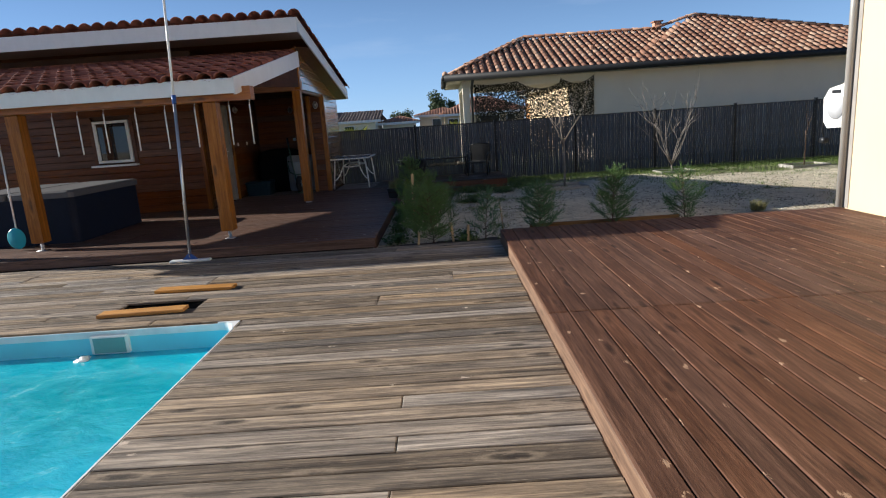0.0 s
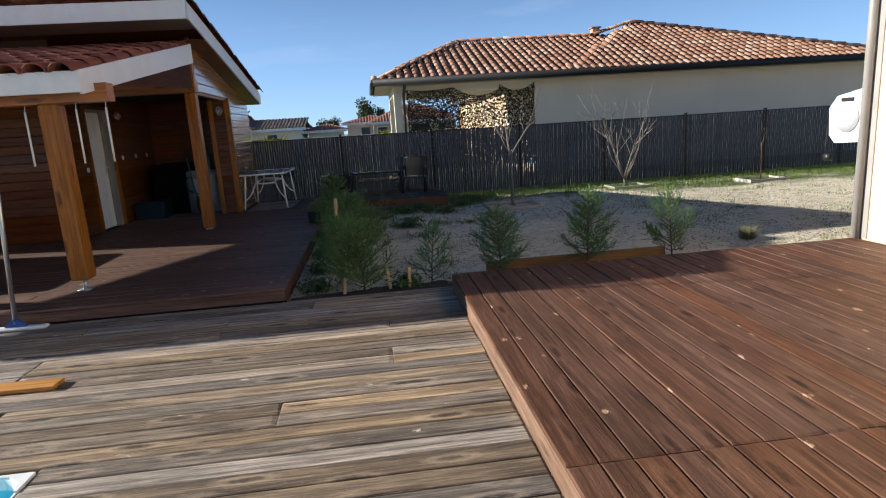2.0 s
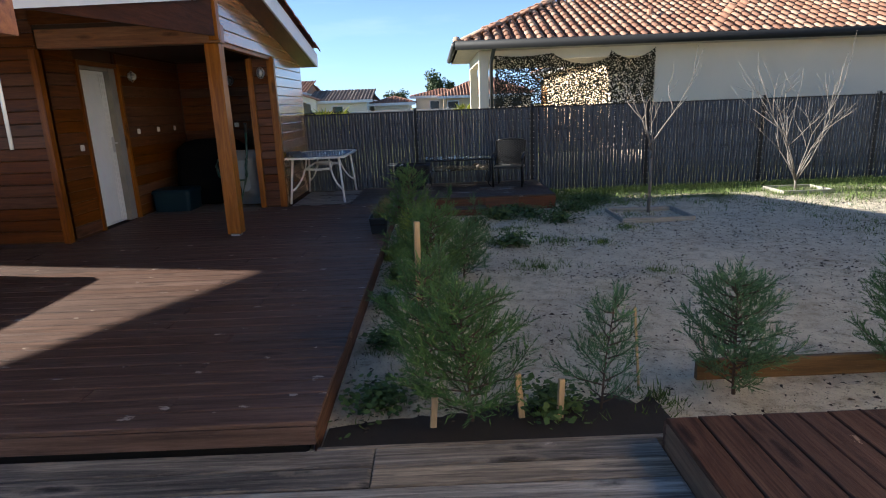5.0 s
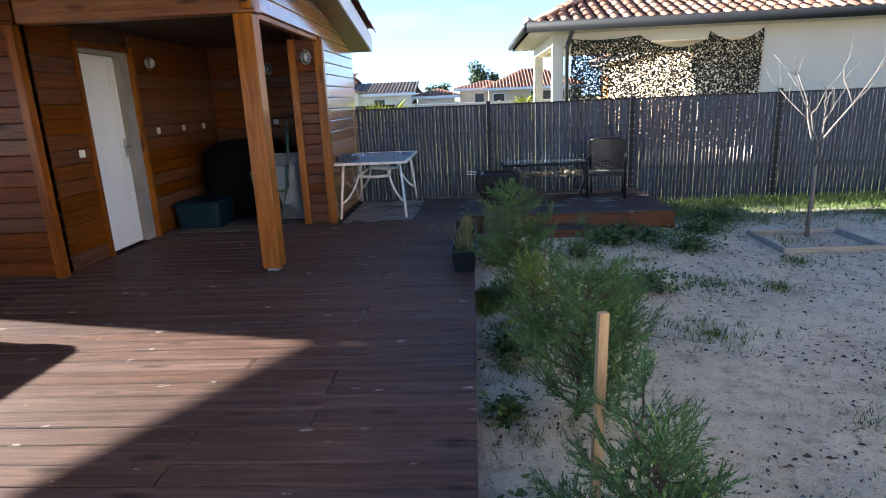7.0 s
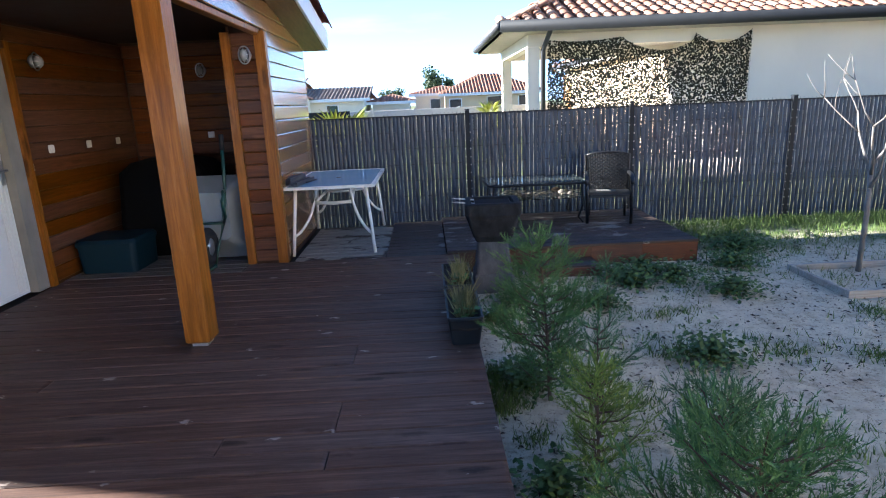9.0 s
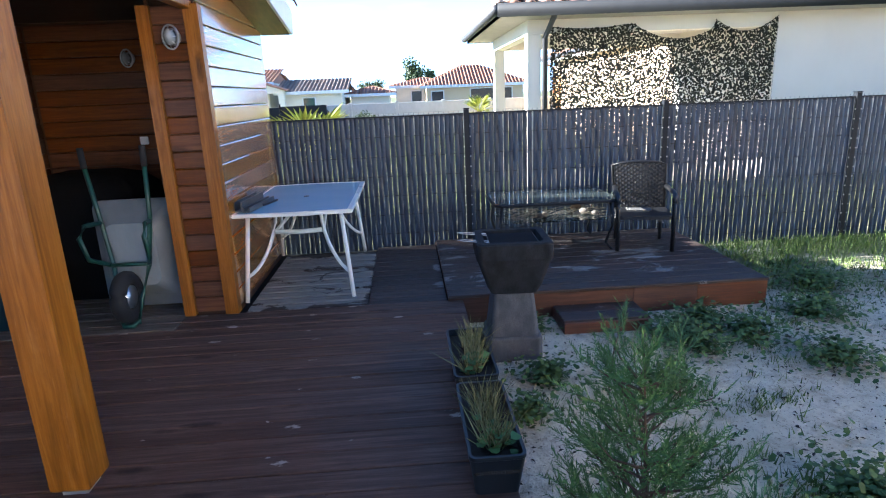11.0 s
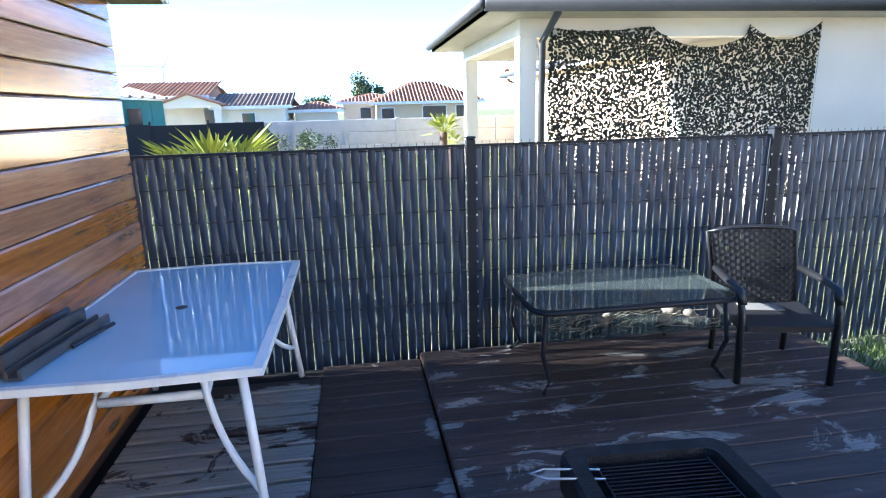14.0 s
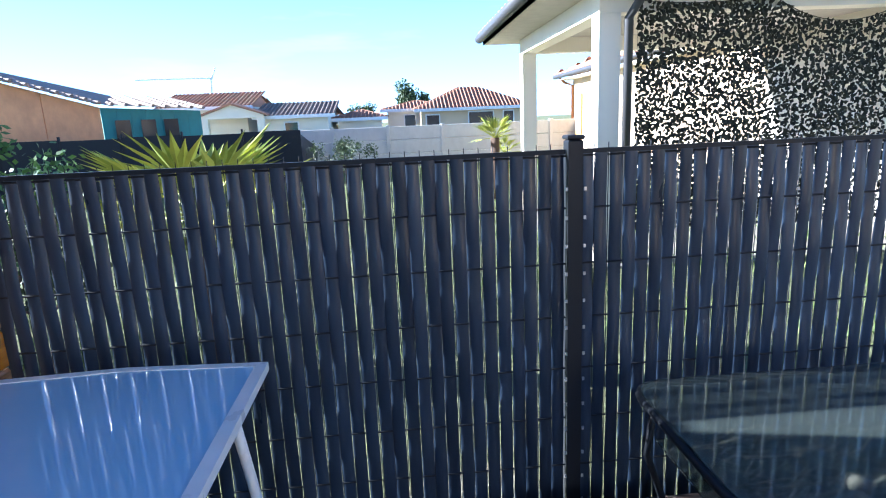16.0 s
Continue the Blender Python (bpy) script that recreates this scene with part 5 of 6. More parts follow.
for i in range(8):
    x = (-5.04, -4.71, -4.37, -3.96, -3.575, -3.187, -2.74, -2.475)[i]
    lt = thing("hanging_light_tube", "thin white light tube hanging from the porch beam", "light tube", pose(x, 7.95, 1.93), group="light tubes along the porch")
    part("cord", Shape().tube([(0, 0.02, 0.0), (0, 0, -0.06)], 0.003, 5), white_plastic, lt)
    part("tube", Shape().tube([(0, 0, -0.06), (-0.003, 0, -0.56)], 0.009, 8), white_plastic, lt, "", True)

reel = thing("hose_reel", "white wall hose reel with a red hose end beside the downpipe", "hose reel", pose(4.93, 7.26, 1.34))
out = [(0.02, -0.24), (0.42, -0.26), (0.5, -0.18), (0.52, 0.1), (0.42, 0.22), (0.1, 0.28), (0.02, 0.24)]
part("housing", Shape().prism(out, -0.12, 0.12), white_plastic, reel, "white rounded housing")
part("drum", Shape().tube([(-0.135, 0.27, 0.0), (-0.121, 0.27, 0.0)], 0.15, 20), plain("grey white drum", (0.55, 0.56, 0.58), 0.4), reel, "pale drum face", True)
part("handle_slot", Shape().box(-0.128, 0.2, 0.16, -0.121, 0.36, 0.2, 0.003), black_plastic, reel)
part("hose_end", Shape().tube([(-0.02, 0.53, 0.0), (-0.02, 0.56, -0.22)], 0.022, 8), red_plastic, reel, "red hose coupling", True)
part("hose", Shape().tube([(-0.02, 0.53, 0.1), (-0.04, 0.6, 0.0), (-0.05, 0.62, -0.3), (-0.03, 0.6, -0.4)], 0.009, 6).box(-0.07, 0.55, -0.46, 0.0, 0.63, -0.38, 0.015), black_plastic, reel, "black hose with a spray nozzle", True)

# ---------------------------------------------------------------- white garden table
def garden_table():
    t = thing("garden_table", "white metal garden table with a frosted blue glass top", "table", pose(-2.19, 14.52, DECK))
    w, d, h = 0.45, 0.73, 0.7
    outer = [(-w, -d), (0, -d - 0.02), (w, -d), (w + 0.005, 0), (w, d), (0, d + 0.035), (-w, d), (-w - 0.005, 0)]
    inn = [(p * 0.92, q * 0.965) for p, q in outer]
    s = Shape()
    n = len(outer)
    for z in (h - 0.028, h):
        s.v += [(p, q, z) for p, q in outer] + [(p, q, z) for p, q in inn]
    for i in range(n):
        j = (i + 1) % n
        s.f += [(2 * n + i, 2 * n + j, 3 * n + j, 3 * n + i), (i, n + i, n + j, j), (i, j, 2 * n + j, 2 * n + i), (n + i, 3 * n + i, 3 * n + j, n + j)]
    part("rim", s, white_metal, t, "white lacquered metal rim")
    s = Shape()
    m = [(p * 1.01, q * 1.005) for p, q in inn]
    s.v = [(p, q, h - 0.012) for p, q in m] + [(p, q, h - 0.004) for p, q in m]
    s.f = [tuple(reversed(range(n))), tuple(range(n, 2 * n))] + [(i, (i + 1) % n, n + (i + 1) % n, n + i) for i in range(n)]
    glass = part("glass_top", s, frosted, t, "frosted blue glass")
    part("parasol_hole", Shape().tube([(0, 0, h - 0.006), (0, 0, h - 0.001)], 0.026, 14), black_plastic, glass, "dark parasol hole plug")
    for sx in (-1, 1):
        for sy in (-1, 1):
            leg = part("leg", Shape().tube([(sx * 0.35, sy * 0.6, h - 0.03), (sx * 0.38, sy * 0.64, 0.35), (sx * 0.41, sy * 0.69, 0.0)], 0.017, 10), white_metal, t, "", True)
            pts = []
            for q in range(9):
                u = q / 8
                pts.append((sx * (0.365 - 0.19 * math.sin(u * 1.57) ** 1.4 + 0.02 * (1 - u)), sy * (0.66 - 0.22 * u), 0.2 + 0.46 * (1 - math.cos(u * 1.75)) / 1.18))
            part("brace", Shape().tube(pts, 0.014, 8), white_metal, t, "curved white brace", True)
    for sy in (-1, 1):
        part("stretcher", Shape().tube([(-0.19, sy * 0.47, 0.5), (0, sy * 0.44, 0.485), (0.19, sy * 0.47, 0.5)], 0.018, 8), white_metal, t, "", True)
    for sx in (-1, 1):
        part("stretcher", Shape().tube([(sx * 0.19, -0.47, 0.5), (sx * 0.15, 0, 0.55), (sx * 0.19, 0.47, 0.5)], 0.014, 8), white_metal, t, "", True)
    part("centre_ring", Shape().tube([(0.13 * math.cos(a), 0.13 * math.sin(a), 0.56) for a in [6.2832 * q / 18 for q in range(19)]], 0.012, 6), white_metal, t, "", True)
    return t


garden_table()
dull_steel = plain("dull dark steel", (0.16, 0.155, 0.15), 0.45, 0.7, 0.3)
for x, y, rz, ln, hw, hh in ((-2.575, 14.13, -5, 0.5, 0.035, 0.075), (-2.495, 14.12, -7, 0.54, 0.028, 0.035)):
    outline = [(-hw, 0), (hw, 0), (hw, hh), (hw - 0.012, hh), (hw - 0.012, 0.008), (-hw + 0.012, 0.008), (-hw + 0.012, hh), (-hw, hh)]
    bar = part("metal_offcut", Shape().prism(outline, -ln / 2, ln / 2, "y"), dull_steel, at=pose(x, y, DECK + 0.701, 0, 0, rz))
    tagged(bar, "dull grey metal channel lying on the white table", "metal profile", "offcuts on the table")
tagged(part("pencil", Shape().tube([(0, -0.12, 0.008), (0, 0.12, 0.008)], 0.008, 6), black_plastic, at=pose(-2.43, 14.22, DECK + 0.701, 0, 0, -14)), "thin dark rod lying on the white table", "rod")

# ---------------------------------------------------------------- glass table, chair
gt = thing("glass_table", "dark metal framed low table with a clear glass top", "table", pose(0.03, 14.94, P2Z))
gw, gd, gh = 0.57, 0.35, 0.46
s = Shape().tube(rrect(-gw, -gd, gw, gd, 0.1, gh, 4) + [rrect(-gw, -gd, gw, gd, 0.1, gh, 4)[0]], 0.014, 8, False)
part("frame", s, anthracite, gt, "dark round tube frame", True)
s = Shape().rings([rrect(-gw, -gd, gw, gd, 0.1, gh + 0.012), rrect(-gw, -gd, gw, gd, 0.1, gh + 0.018)])
gl = part("glass_top", s, clear_glass, gt, "clear glass sheet")
gl.visible_shadow = False
for sx in (-1, 1):
    for sy in (-1, 1):
        part("leg", Shape().tube([(sx * 0.5, sy * 0.29, gh), (sx * 0.52, sy * 0.31, 0.22), (sx * 0.47, sy * 0.28, 0.06), (sx * 0.52, sy * 0.32, 0.0)], 0.013, 8), anthracite, gt, "", True)
rnd = random.Random(12)
s = Shape()
for _ in range(170):
    x, y = rnd.uniform(-0.46, 0.48), rnd.uniform(-0.26, 0.28)
    a, l = rnd.uniform(-0.8, 0.8), rnd.uniform(0.04, 0.13)
    s.tube([(x, y, 0.29 + rnd.uniform(0, 0.03)), (x + l * math.cos(a), y + l * math.sin(a), 0.29 + rnd.uniform(0, 0.05))], 0.0022, 4, False)
shelf = part("shelf", Shape().box(-0.5, -0.29, 0.28, 0.5, 0.29, 0.286, 0.002), clear_glass, gt, "lower glass shelf")
tagged(part("dry_twigs", s, straw, at=pose(0.03, 14.94, P2Z)), "dry pale twigs scattered on the table's lower shelf", "twigs", kind="stuff")
for i, (x, y, r) in enumerate(((-0.13, -0.14, 0.038), (-0.06, -0.07, 0.032), (0.22, -0.18, 0.04), (0.33, -0.04, 0.042), (0.42, -0.1, 0.03))):
    me = Shape().rings([[(r * math.cos(a) * q * 1.2, r * math.sin(a) * q, r * 0.75 * z) for a in [6.2832 * w / 12 for w in range(12)]] for q, z in ((0.3, -0.95), (0.75, -0.65), (1, 0), (0.78, 0.62), (0.3, 0.95))])
    tagged(part("pebble", me, pebble, smooth=True, at=pose(0.03 + x, 14.94 + y, P2Z + 0.287 + r * 0.72, 0, 0, 40 * i)), "smooth pale pebble on the table's lower shelf", "pebble", "pebbles on the shelf")

s = Shape()
rnd = random.Random(41)
for i in range(90):
    u = (i + 0.5) / 90
    a, r = i * 2.4, 0.036 * math.sin(math.pi * (0.12 + 0.84 * u)) ** 0.7
    x, c, w = -0.055 + 0.11 * u, Vector((0, math.cos(a), math.sin(a))), Vector((0, -math.sin(a), math.cos(a))) * 0.009
    p = Vector((x, 0, 0)) + c * r * 0.45
    q = Vector((x + 0.012, 0, 0)) + c * r
    s.add([p - w, p + w, q + w * 0.7, q + c * 0.004, q - w * 0.7], [(0, 1, 2, 3, 4)])
s.tube([(-0.05, 0, 0), (0.0, 0, 0), (0.05, 0, 0)], 0.014, 8)
tagged(part("pine_cone", s, brown_bark, at=pose(0.33, 15.1, P2Z + 0.32, 0, 0, 12)), "open brown pine cone on the table's lower shelf", "pine cone")

ch = thing("wicker_chair", "black woven resin armchair beside the glass table", "chair", pose(0.86, 14.72, P2Z, 0, 0, -14) @ Matrix.Diagonal((0.95, 0.95, 0.8, 1)))
for sx in (-1, 1):
    part("leg", Shape().tube([(sx * 0.25, -0.25, 0.0), (sx * 0.255, -0.245, 0.5), (sx * 0.255, -0.2, 0.62)], 0.02, 8), wicker, ch, "", True)
    part("leg", Shape().tube([(sx * 0.22, 0.25, 0.0), (sx * 0.22, 0.22, 0.4)], 0.018, 8), wicker, ch, "", True)
    part("armrest", Shape().tube([(sx * 0.255, -0.245, 0.55), (sx * 0.26, -0.2, 0.635), (sx * 0.265, -0.05, 0.65), (sx * 0.25, 0.2, 0.66)], 0.024, 8), wicker, ch, "", True)
s = Shape()
nx, nz = 18, 22
for i in range(nx):
    for j in range(nz):
        u, v = (i + 0.5) / nx * 2 - 1, j / nz
        half = 0.235 + 0.03 * v
        x, z = u * half, 0.41 + 0.5 * v + 0.035 * (1 - u * u) * v
        y = 0.2 + 0.14 * v - 0.045 * (1 - u * u)
        b = 0.006 if (i + j) % 2 else -0.002
        w_, h_ = half / nx * 0.98, 0.5 / nz * 0.55
        s.add([(x - w_, y, z - h_), (x, y - b, z - h_), (x + w_, y, z - h_), (x + w_, y, z + h_), (x, y - b, z + h_), (x - w_, y, z + h_)], [(0, 1, 4, 5), (1, 2, 3, 4)])
part("backrest", s, wicker, ch, "woven black backrest")
part("back_rim", Shape().tube([(-0.235, 0.2, 0.4), (-0.265, 0.34, 0.9)] + [(0.265 * q / 4, 0.34 - 0.045 * (1 - (q / 4) ** 2), 0.91 + 0.035 * (1 - (q / 4) ** 2)) for q in range(-3, 4)] + [(0.265, 0.34, 0.9), (0.235, 0.2, 0.4)], 0.016, 8), wicker, ch, "", True)
part("seat", Shape().rings([rrect(-0.25, -0.26, 0.25, 0.24, 0.04, z) for z in (0.37, 0.41)]), wicker, ch, "flat woven seat")
tagged(part("paper_sheet", Shape().box(-0.11, -0.06, 0, 0.11, 0.06, 0.006, 0.001), plain("faded grey card", (0.13, 0.125, 0.115), 0.9, spec=0.1), at=pose(0.85, 14.78, P2Z + 0.33, 0, 0, -14)), "faded grey card lying on the chair's seat", "card")

# ---------------------------------------------------------------- barbecue
bb = thing("stone_barbecue", "dark cast stone charcoal barbecue on a tapered foot", "barbecue", pose(-0.675, 13.06, SOIL - 0.055, 0, 0, -3))


def taper(zs, r=0.045):
    return [rrect(-a, -b, a, b, r * min(a, b) / 0.2, z) for a, b, z in zs]


BB = 1.1


part("base", Shape().rings(taper([(BB * p, BB * q, z) for p, q, z in ((0.165, 0.165, -0.06), (0.16, 0.16, 0.2), (0.15, 0.15, 0.215))])), stone_foot, bb, "grey cast stone base")
part("pedestal", Shape().rings(taper([(BB * p, BB * q, z) for p, q, z in ((0.145, 0.145, 0.216), (0.115, 0.115, 0.5))])), stone_foot, bb, "grey tapered pedestal")
bowl = part("bowl", Shape().rings(taper([(BB * p, BB * q, z) for p, q, z in ((0.13, 0.13, 0.5), (0.155, 0.15, 0.55), (0.2, 0.185, 0.7), (0.215, 0.2, 0.74), (0.215, 0.2, 0.83), (0.205, 0.19, 0.84), (0.165, 0.15, 0.84), (0.155, 0.14, 0.72))])), stone, bb, "blackened cast stone bowl", False)
s = Shape()
for q in range(19):
    y = -0.135 + 0.015 * q
    s.tube([(-0.15, y, 0.822), (0.155, y, 0.822)], 0.0025, 5)
s.tube([(-0.15, -0.14, 0.824), (-0.15, 0.14, 0.824)], 0.003, 5).tube([(0.155, -0.14, 0.824), (0.155, 0.14, 0.824)], 0.003, 5)
part("grill_grate", s, anthracite, bowl, "blackened wire grate")
for y in (-0.1, 0.1):
    part("grate_handle", Shape().tube([(-0.15, y - 0.02, 0.83), (-0.3, y - 0.02, 0.845), (-0.34, y, 0.848), (-0.3, y + 0.02, 0.845), (-0.15, y + 0.02, 0.83)], 0.003, 6), alu, bowl, "bright wire handle", True)

# ---------------------------------------------------------------- planters on the deck's edge
def planter(y, seed):
    rnd = random.Random(seed)
    t = thing("window_box", "black plastic window box with dry grass on the deck's edge", "planter", pose(-1.03, y, DECK), group="window boxes")
    hw, hl = 0.11, 0.3
    part("box", Shape().rings([rrect(-hw * 0.78, -hl * 0.88, hw * 0.78, hl * 0.88, 0.02, 0.0), rrect(-hw * 0.97, -hl * 0.98, hw * 0.97, hl * 0.98, 0.025, 0.165), rrect(-hw, -hl, hw, hl, 0.03, 0.17), rrect(-hw, -hl, hw, hl, 0.03, 0.185), rrect(-hw + 0.012, -hl + 0.012, hw - 0.012, hl - 0.012, 0.02, 0.185), rrect(-hw + 0.016, -hl + 0.016, hw - 0.016, hl - 0.016, 0.02, 0.12)]), black_plastic, t, "black plastic trough")
    part("soil", Shape().rings([rrect(-hw + 0.015, -hl + 0.015, hw - 0.015, hl - 0.015, 0.02, z) for z in (0.1, 0.145)]), soil, t, "dark potting soil")
    s = Shape()
    for q in (-0.16, 0.0, 0.13):
        tuft(s, rnd.uniform(-0.02, 0.02), q, 0.14, 110, 0.18, 0.05, rnd)
    part("grass_tuft", s, dry_grass, t, "yellow green grass tufts")
    s = Shape()
    for _ in range(26):
        a, x, q = rnd.uniform(0, 6.28), rnd.uniform(-0.06, 0.08), rnd.uniform(-0.24, -0.05)
        z, r = 0.15 + rnd.uniform(0.01, 0.07), rnd.uniform(0.015, 0.028)
        s.add([(x + r * math.cos(a + w * 1.05) * (1 if w % 2 else 0.72), q + r * math.sin(a + w * 1.05), z + rnd.uniform(-0.006, 0.006)) for w in range(6)], [(0, 1, 2, 3, 4, 5)])
    part("weed_leaves", s, needle, t, "small green weed leaves")


planter(12.32, 3)
planter(11.67, 5)

# ---------------------------------------------------------------- alcove
wb = thing("wheelbarrow", "grey tray wheelbarrow with a green frame stood on its nose", "wheelbarrow", pose(-3.3, 13.86, DECK + 0.006))
tray = [rrect(-0.31, 0.02, 0.31, 0.08, 0.02, 0), ]
s = Shape()
rr_ = []
for dy, sx, z0, z1 in ((-0.02, 0.33, 0.02, 0.84), (0.0, 0.325, 0.03, 0.83), (-0.1, 0.25, 0.13, 0.78), (-0.22, 0.17, 0.24, 0.7)):
    rr_.append([(p[0], dy, p[1]) for p in rrect(-sx, z0, sx, z1, 0.07, 0)])
rr_[1] = [(p[0] * 0.99, 0.012, p[2]) for p in rr_[0]]
s.rings([rr_[1], rr_[0], rr_[2], rr_[3]])
part("tray", s, grey_tray, wb, "grey plastic tray turned outwards")
for sx in (-1, 1):
    part("handle_tube", Shape().tube([(sx * 0.2, -0.26, 1.12), (sx * 0.17, -0.24, 0.75), (sx * 0.12, -0.27, 0.4), (sx * 0.08, -0.36, 0.2), (sx * 0.05, -0.42, 0.02)], 0.016, 10), green_steel, wb, "dark green steel tube", True)
    part("grip", Shape().tube([(sx * 0.2, -0.26, 1.1), (sx * 0.205, -0.26, 1.24)], 0.021, 10), rubber, wb, "black rubber grip", True)
    part("leg", Shape().tube([(sx * 0.165, -0.25, 0.72), (sx * 0.2, -0.4, 0.73), (sx * 0.21, -0.47, 0.66), (sx * 0.2, -0.42, 0.5), (sx * 0.13, -0.28, 0.42)], 0.016, 10), green_steel, wb, "dark green steel leg", True)
part("brace", Shape().tube([(-0.13, -0.29, 0.42), (0.13, -0.29, 0.42)], 0.014, 8), green_steel, wb, "", True)
part("nose_hoop", Shape().tube([(-0.06, -0.42, 0.05), (-0.03, -0.46, 0.018), (0.03, -0.46, 0.018), (0.06, -0.42, 0.05)], 0.016, 8), green_steel, wb, "", True)
wheel = part("wheel", Shape().tube([(-0.035, -0.41, 0.22), (0.035, -0.41, 0.22)], 0.08, 22), alu, wb, "spoked metal rim", True)
ring_ = [(0, -0.41 + 0.128 * math.cos(a), 0.22 + 0.128 * math.sin(a)) for a in [6.2832 * q / 28 for q in range(29)]]
part("tyre", Shape().tube(ring_, 0.056, 10, False), rubber, wheel, "black rubber tyre", True)

sb = thing("storage_box", "dark teal plastic storage box on the alcove floor", "storage box", pose(-4.28, 13.75, DECK + 0.006) @ Matrix.Diagonal((0.8, 1, 0.95, 1)))
part("body", Shape().rings(taper([(0.33, 0.24, 0.0), (0.345, 0.25, 0.27)], 0.05)), box_teal, sb)
part("lid", Shape().rings(taper([(0.36, 0.265, 0.272), (0.36, 0.265, 0.3), (0.34, 0.245, 0.335)], 0.05)), box_teal, sb)
cov = thing("covered_barbecue", "bulky barbecue under a black cover against the alcove wall", "covered barbecue", pose(-3.95, 14.5, DECK + 0.006))
rnd = random.Random(3)
rg = []
for z, a, b in ((0.0, 0.52, 0.36), (0.35, 0.5, 0.34), (0.7, 0.48, 0.33), (0.86, 0.46, 0.31), (0.96, 0.36, 0.22), (1.0, 0.2, 0.12)):
    rg.append([(p[0] * (1 + 0.04 * math.sin(9 * i + z * 5)), p[1] * (1 + 0.04 * math.cos(7 * i)), p[2]) for i, p in enumerate(rrect(-a, -b, a, b, 0.1 * a / 0.5, z, 6))])
part("cover", Shape().rings(rg), black_cloth, cov, "", True)
tarp = thing("folded_parasol", "dark grey folded parasol leaning behind the wheelbarrow", "parasol", pose(-3.0, 14.4, DECK + 0.006, 0, 14, 0))
part("canopy", Shape().tube([(0, 0, 0.35), (0, 0.02, 0.9), (0.02, 0, 1.25)], 0.13, 10, True, 0.03), black_cloth, tarp, "dark cloth", True)
part("pole", Shape().tube([(0, 0, 0.005), (0, 0, 0.5)], 0.018, 8), anthracite, tarp, "", True)


def wall_lamp(m):
    t = thing("bulkhead_lamp", "round caged glass bulkhead lamp on the shed wall", "wall lamp", m, group="bulkhead lamps of the shed")
    part("base", Shape().tube([(0, 0, 0), (0, -0.03, 0)], 0.055, 16), alu, t, "grey metal base", True)
    part("glass", Shape().rings([[(r * math.cos(a), -0.03 - d, r * 1.45 * math.sin(a)) for a in [6.2832 * q / 14 for q in range(14)]] for r, d in ((0.038, 0), (0.036, 0.035), (0.026, 0.06), (0.008, 0.072))]), plain("dull lamp glass", (0.3, 0.31, 0.31), 0.15), t, "pale glass dome", True)
    cage = Shape()
    for q in range(4):
        a = q * math.pi / 4
        cage.tube([(0.052 * math.cos(a) * w, -0.03 - 0.07 * (1 - w * w), 0.075 * math.sin(a) * w) for w in (-1, -0.6, 0, 0.6, 1)], 0.003, 5)
    cage.tube([(0.052 * math.cos(a), -0.035, 0.075 * math.sin(a)) for a in [6.2832 * q / 18 for q in range(19)]], 0.006, 6)
    part("cage", cage, alu, t, "metal wire cage", True)


wall_lamp(pose(-2.79, SY - 0.002, 2.05))
wall_lamp(pose(CX + 0.002, 13.5, 2.06, 0, 0, 90))
wall_lamp(pose(-3.73, BY - 0.002, 2.04))
sw = thing("light_switch", "small white square switch on the shed wall", "switch", pose(CX + 0.002, 13.19, 1.17, 0, 0, 90), group="switches of the shed")
part("plate", Shape().box(-0.036, -0.012, -0.036, 0.036, 0, 0.036, 0.005), white_plastic, sw)
part("rocker", Shape().box(-0.02, -0.017, -0.022, 0.02, -0.0125, 0.022, 0.002), white_plastic, sw)
for m in (pose(CX + 0.002, 13.52, 1.31, 0, 0, 90), pose(CX + 0.002, 14.13, 1.315, 0, 0, 90), pose(CX + 0.002, 14.7, 1.315, 0, 0, 90), pose(-3.71, BY - 0.002, 1.32), pose(CX + 0.002, 12.1, 1.17, 0, 0, 90)):
    copy_thing(sw, m)

# ---------------------------------------------------------------- distance beyond the fence
def ridged(s, ea, eb, ta, tb, pitch=0.26, r=0.06):
    """A far tile slope: round ribs straight up the slope, cut off at the hips, stepped course by course."""
    ea, eb, ta, tb = (Vector(p) for p in (ea, eb, ta, tb))
    s.add([ea, eb, tb, ta], [(0, 1, 2, 3)])
    along = (eb - ea).normalized()
    L, a0, b0 = (eb - ea).length, (ta - ea).dot(along), (tb - ea).dot(along)
    up = (ta - ea) - along * a0
    run = up.length
    up.normalize()
    for i in range(int(L / pitch) + 1):
        x = (i + 0.5) * pitch
        top = run * min(1.0, x / a0 if a0 > 0.01 else 1.0, (L - x) / (L - b0) if L - b0 > 0.01 else 1.0)
        if top < 0.25:
            continue
        m = max(2, int(top / 0.4))
        pts = []
        for q in range(m):
            lift = Vector((0, 0, 0.03))
            pts += [tuple(ea + along * x + up * (top * q / m) + lift), tuple(ea + along * x + up * (top * (q + 0.98) / m))]
        s.tube(pts, r, 6)


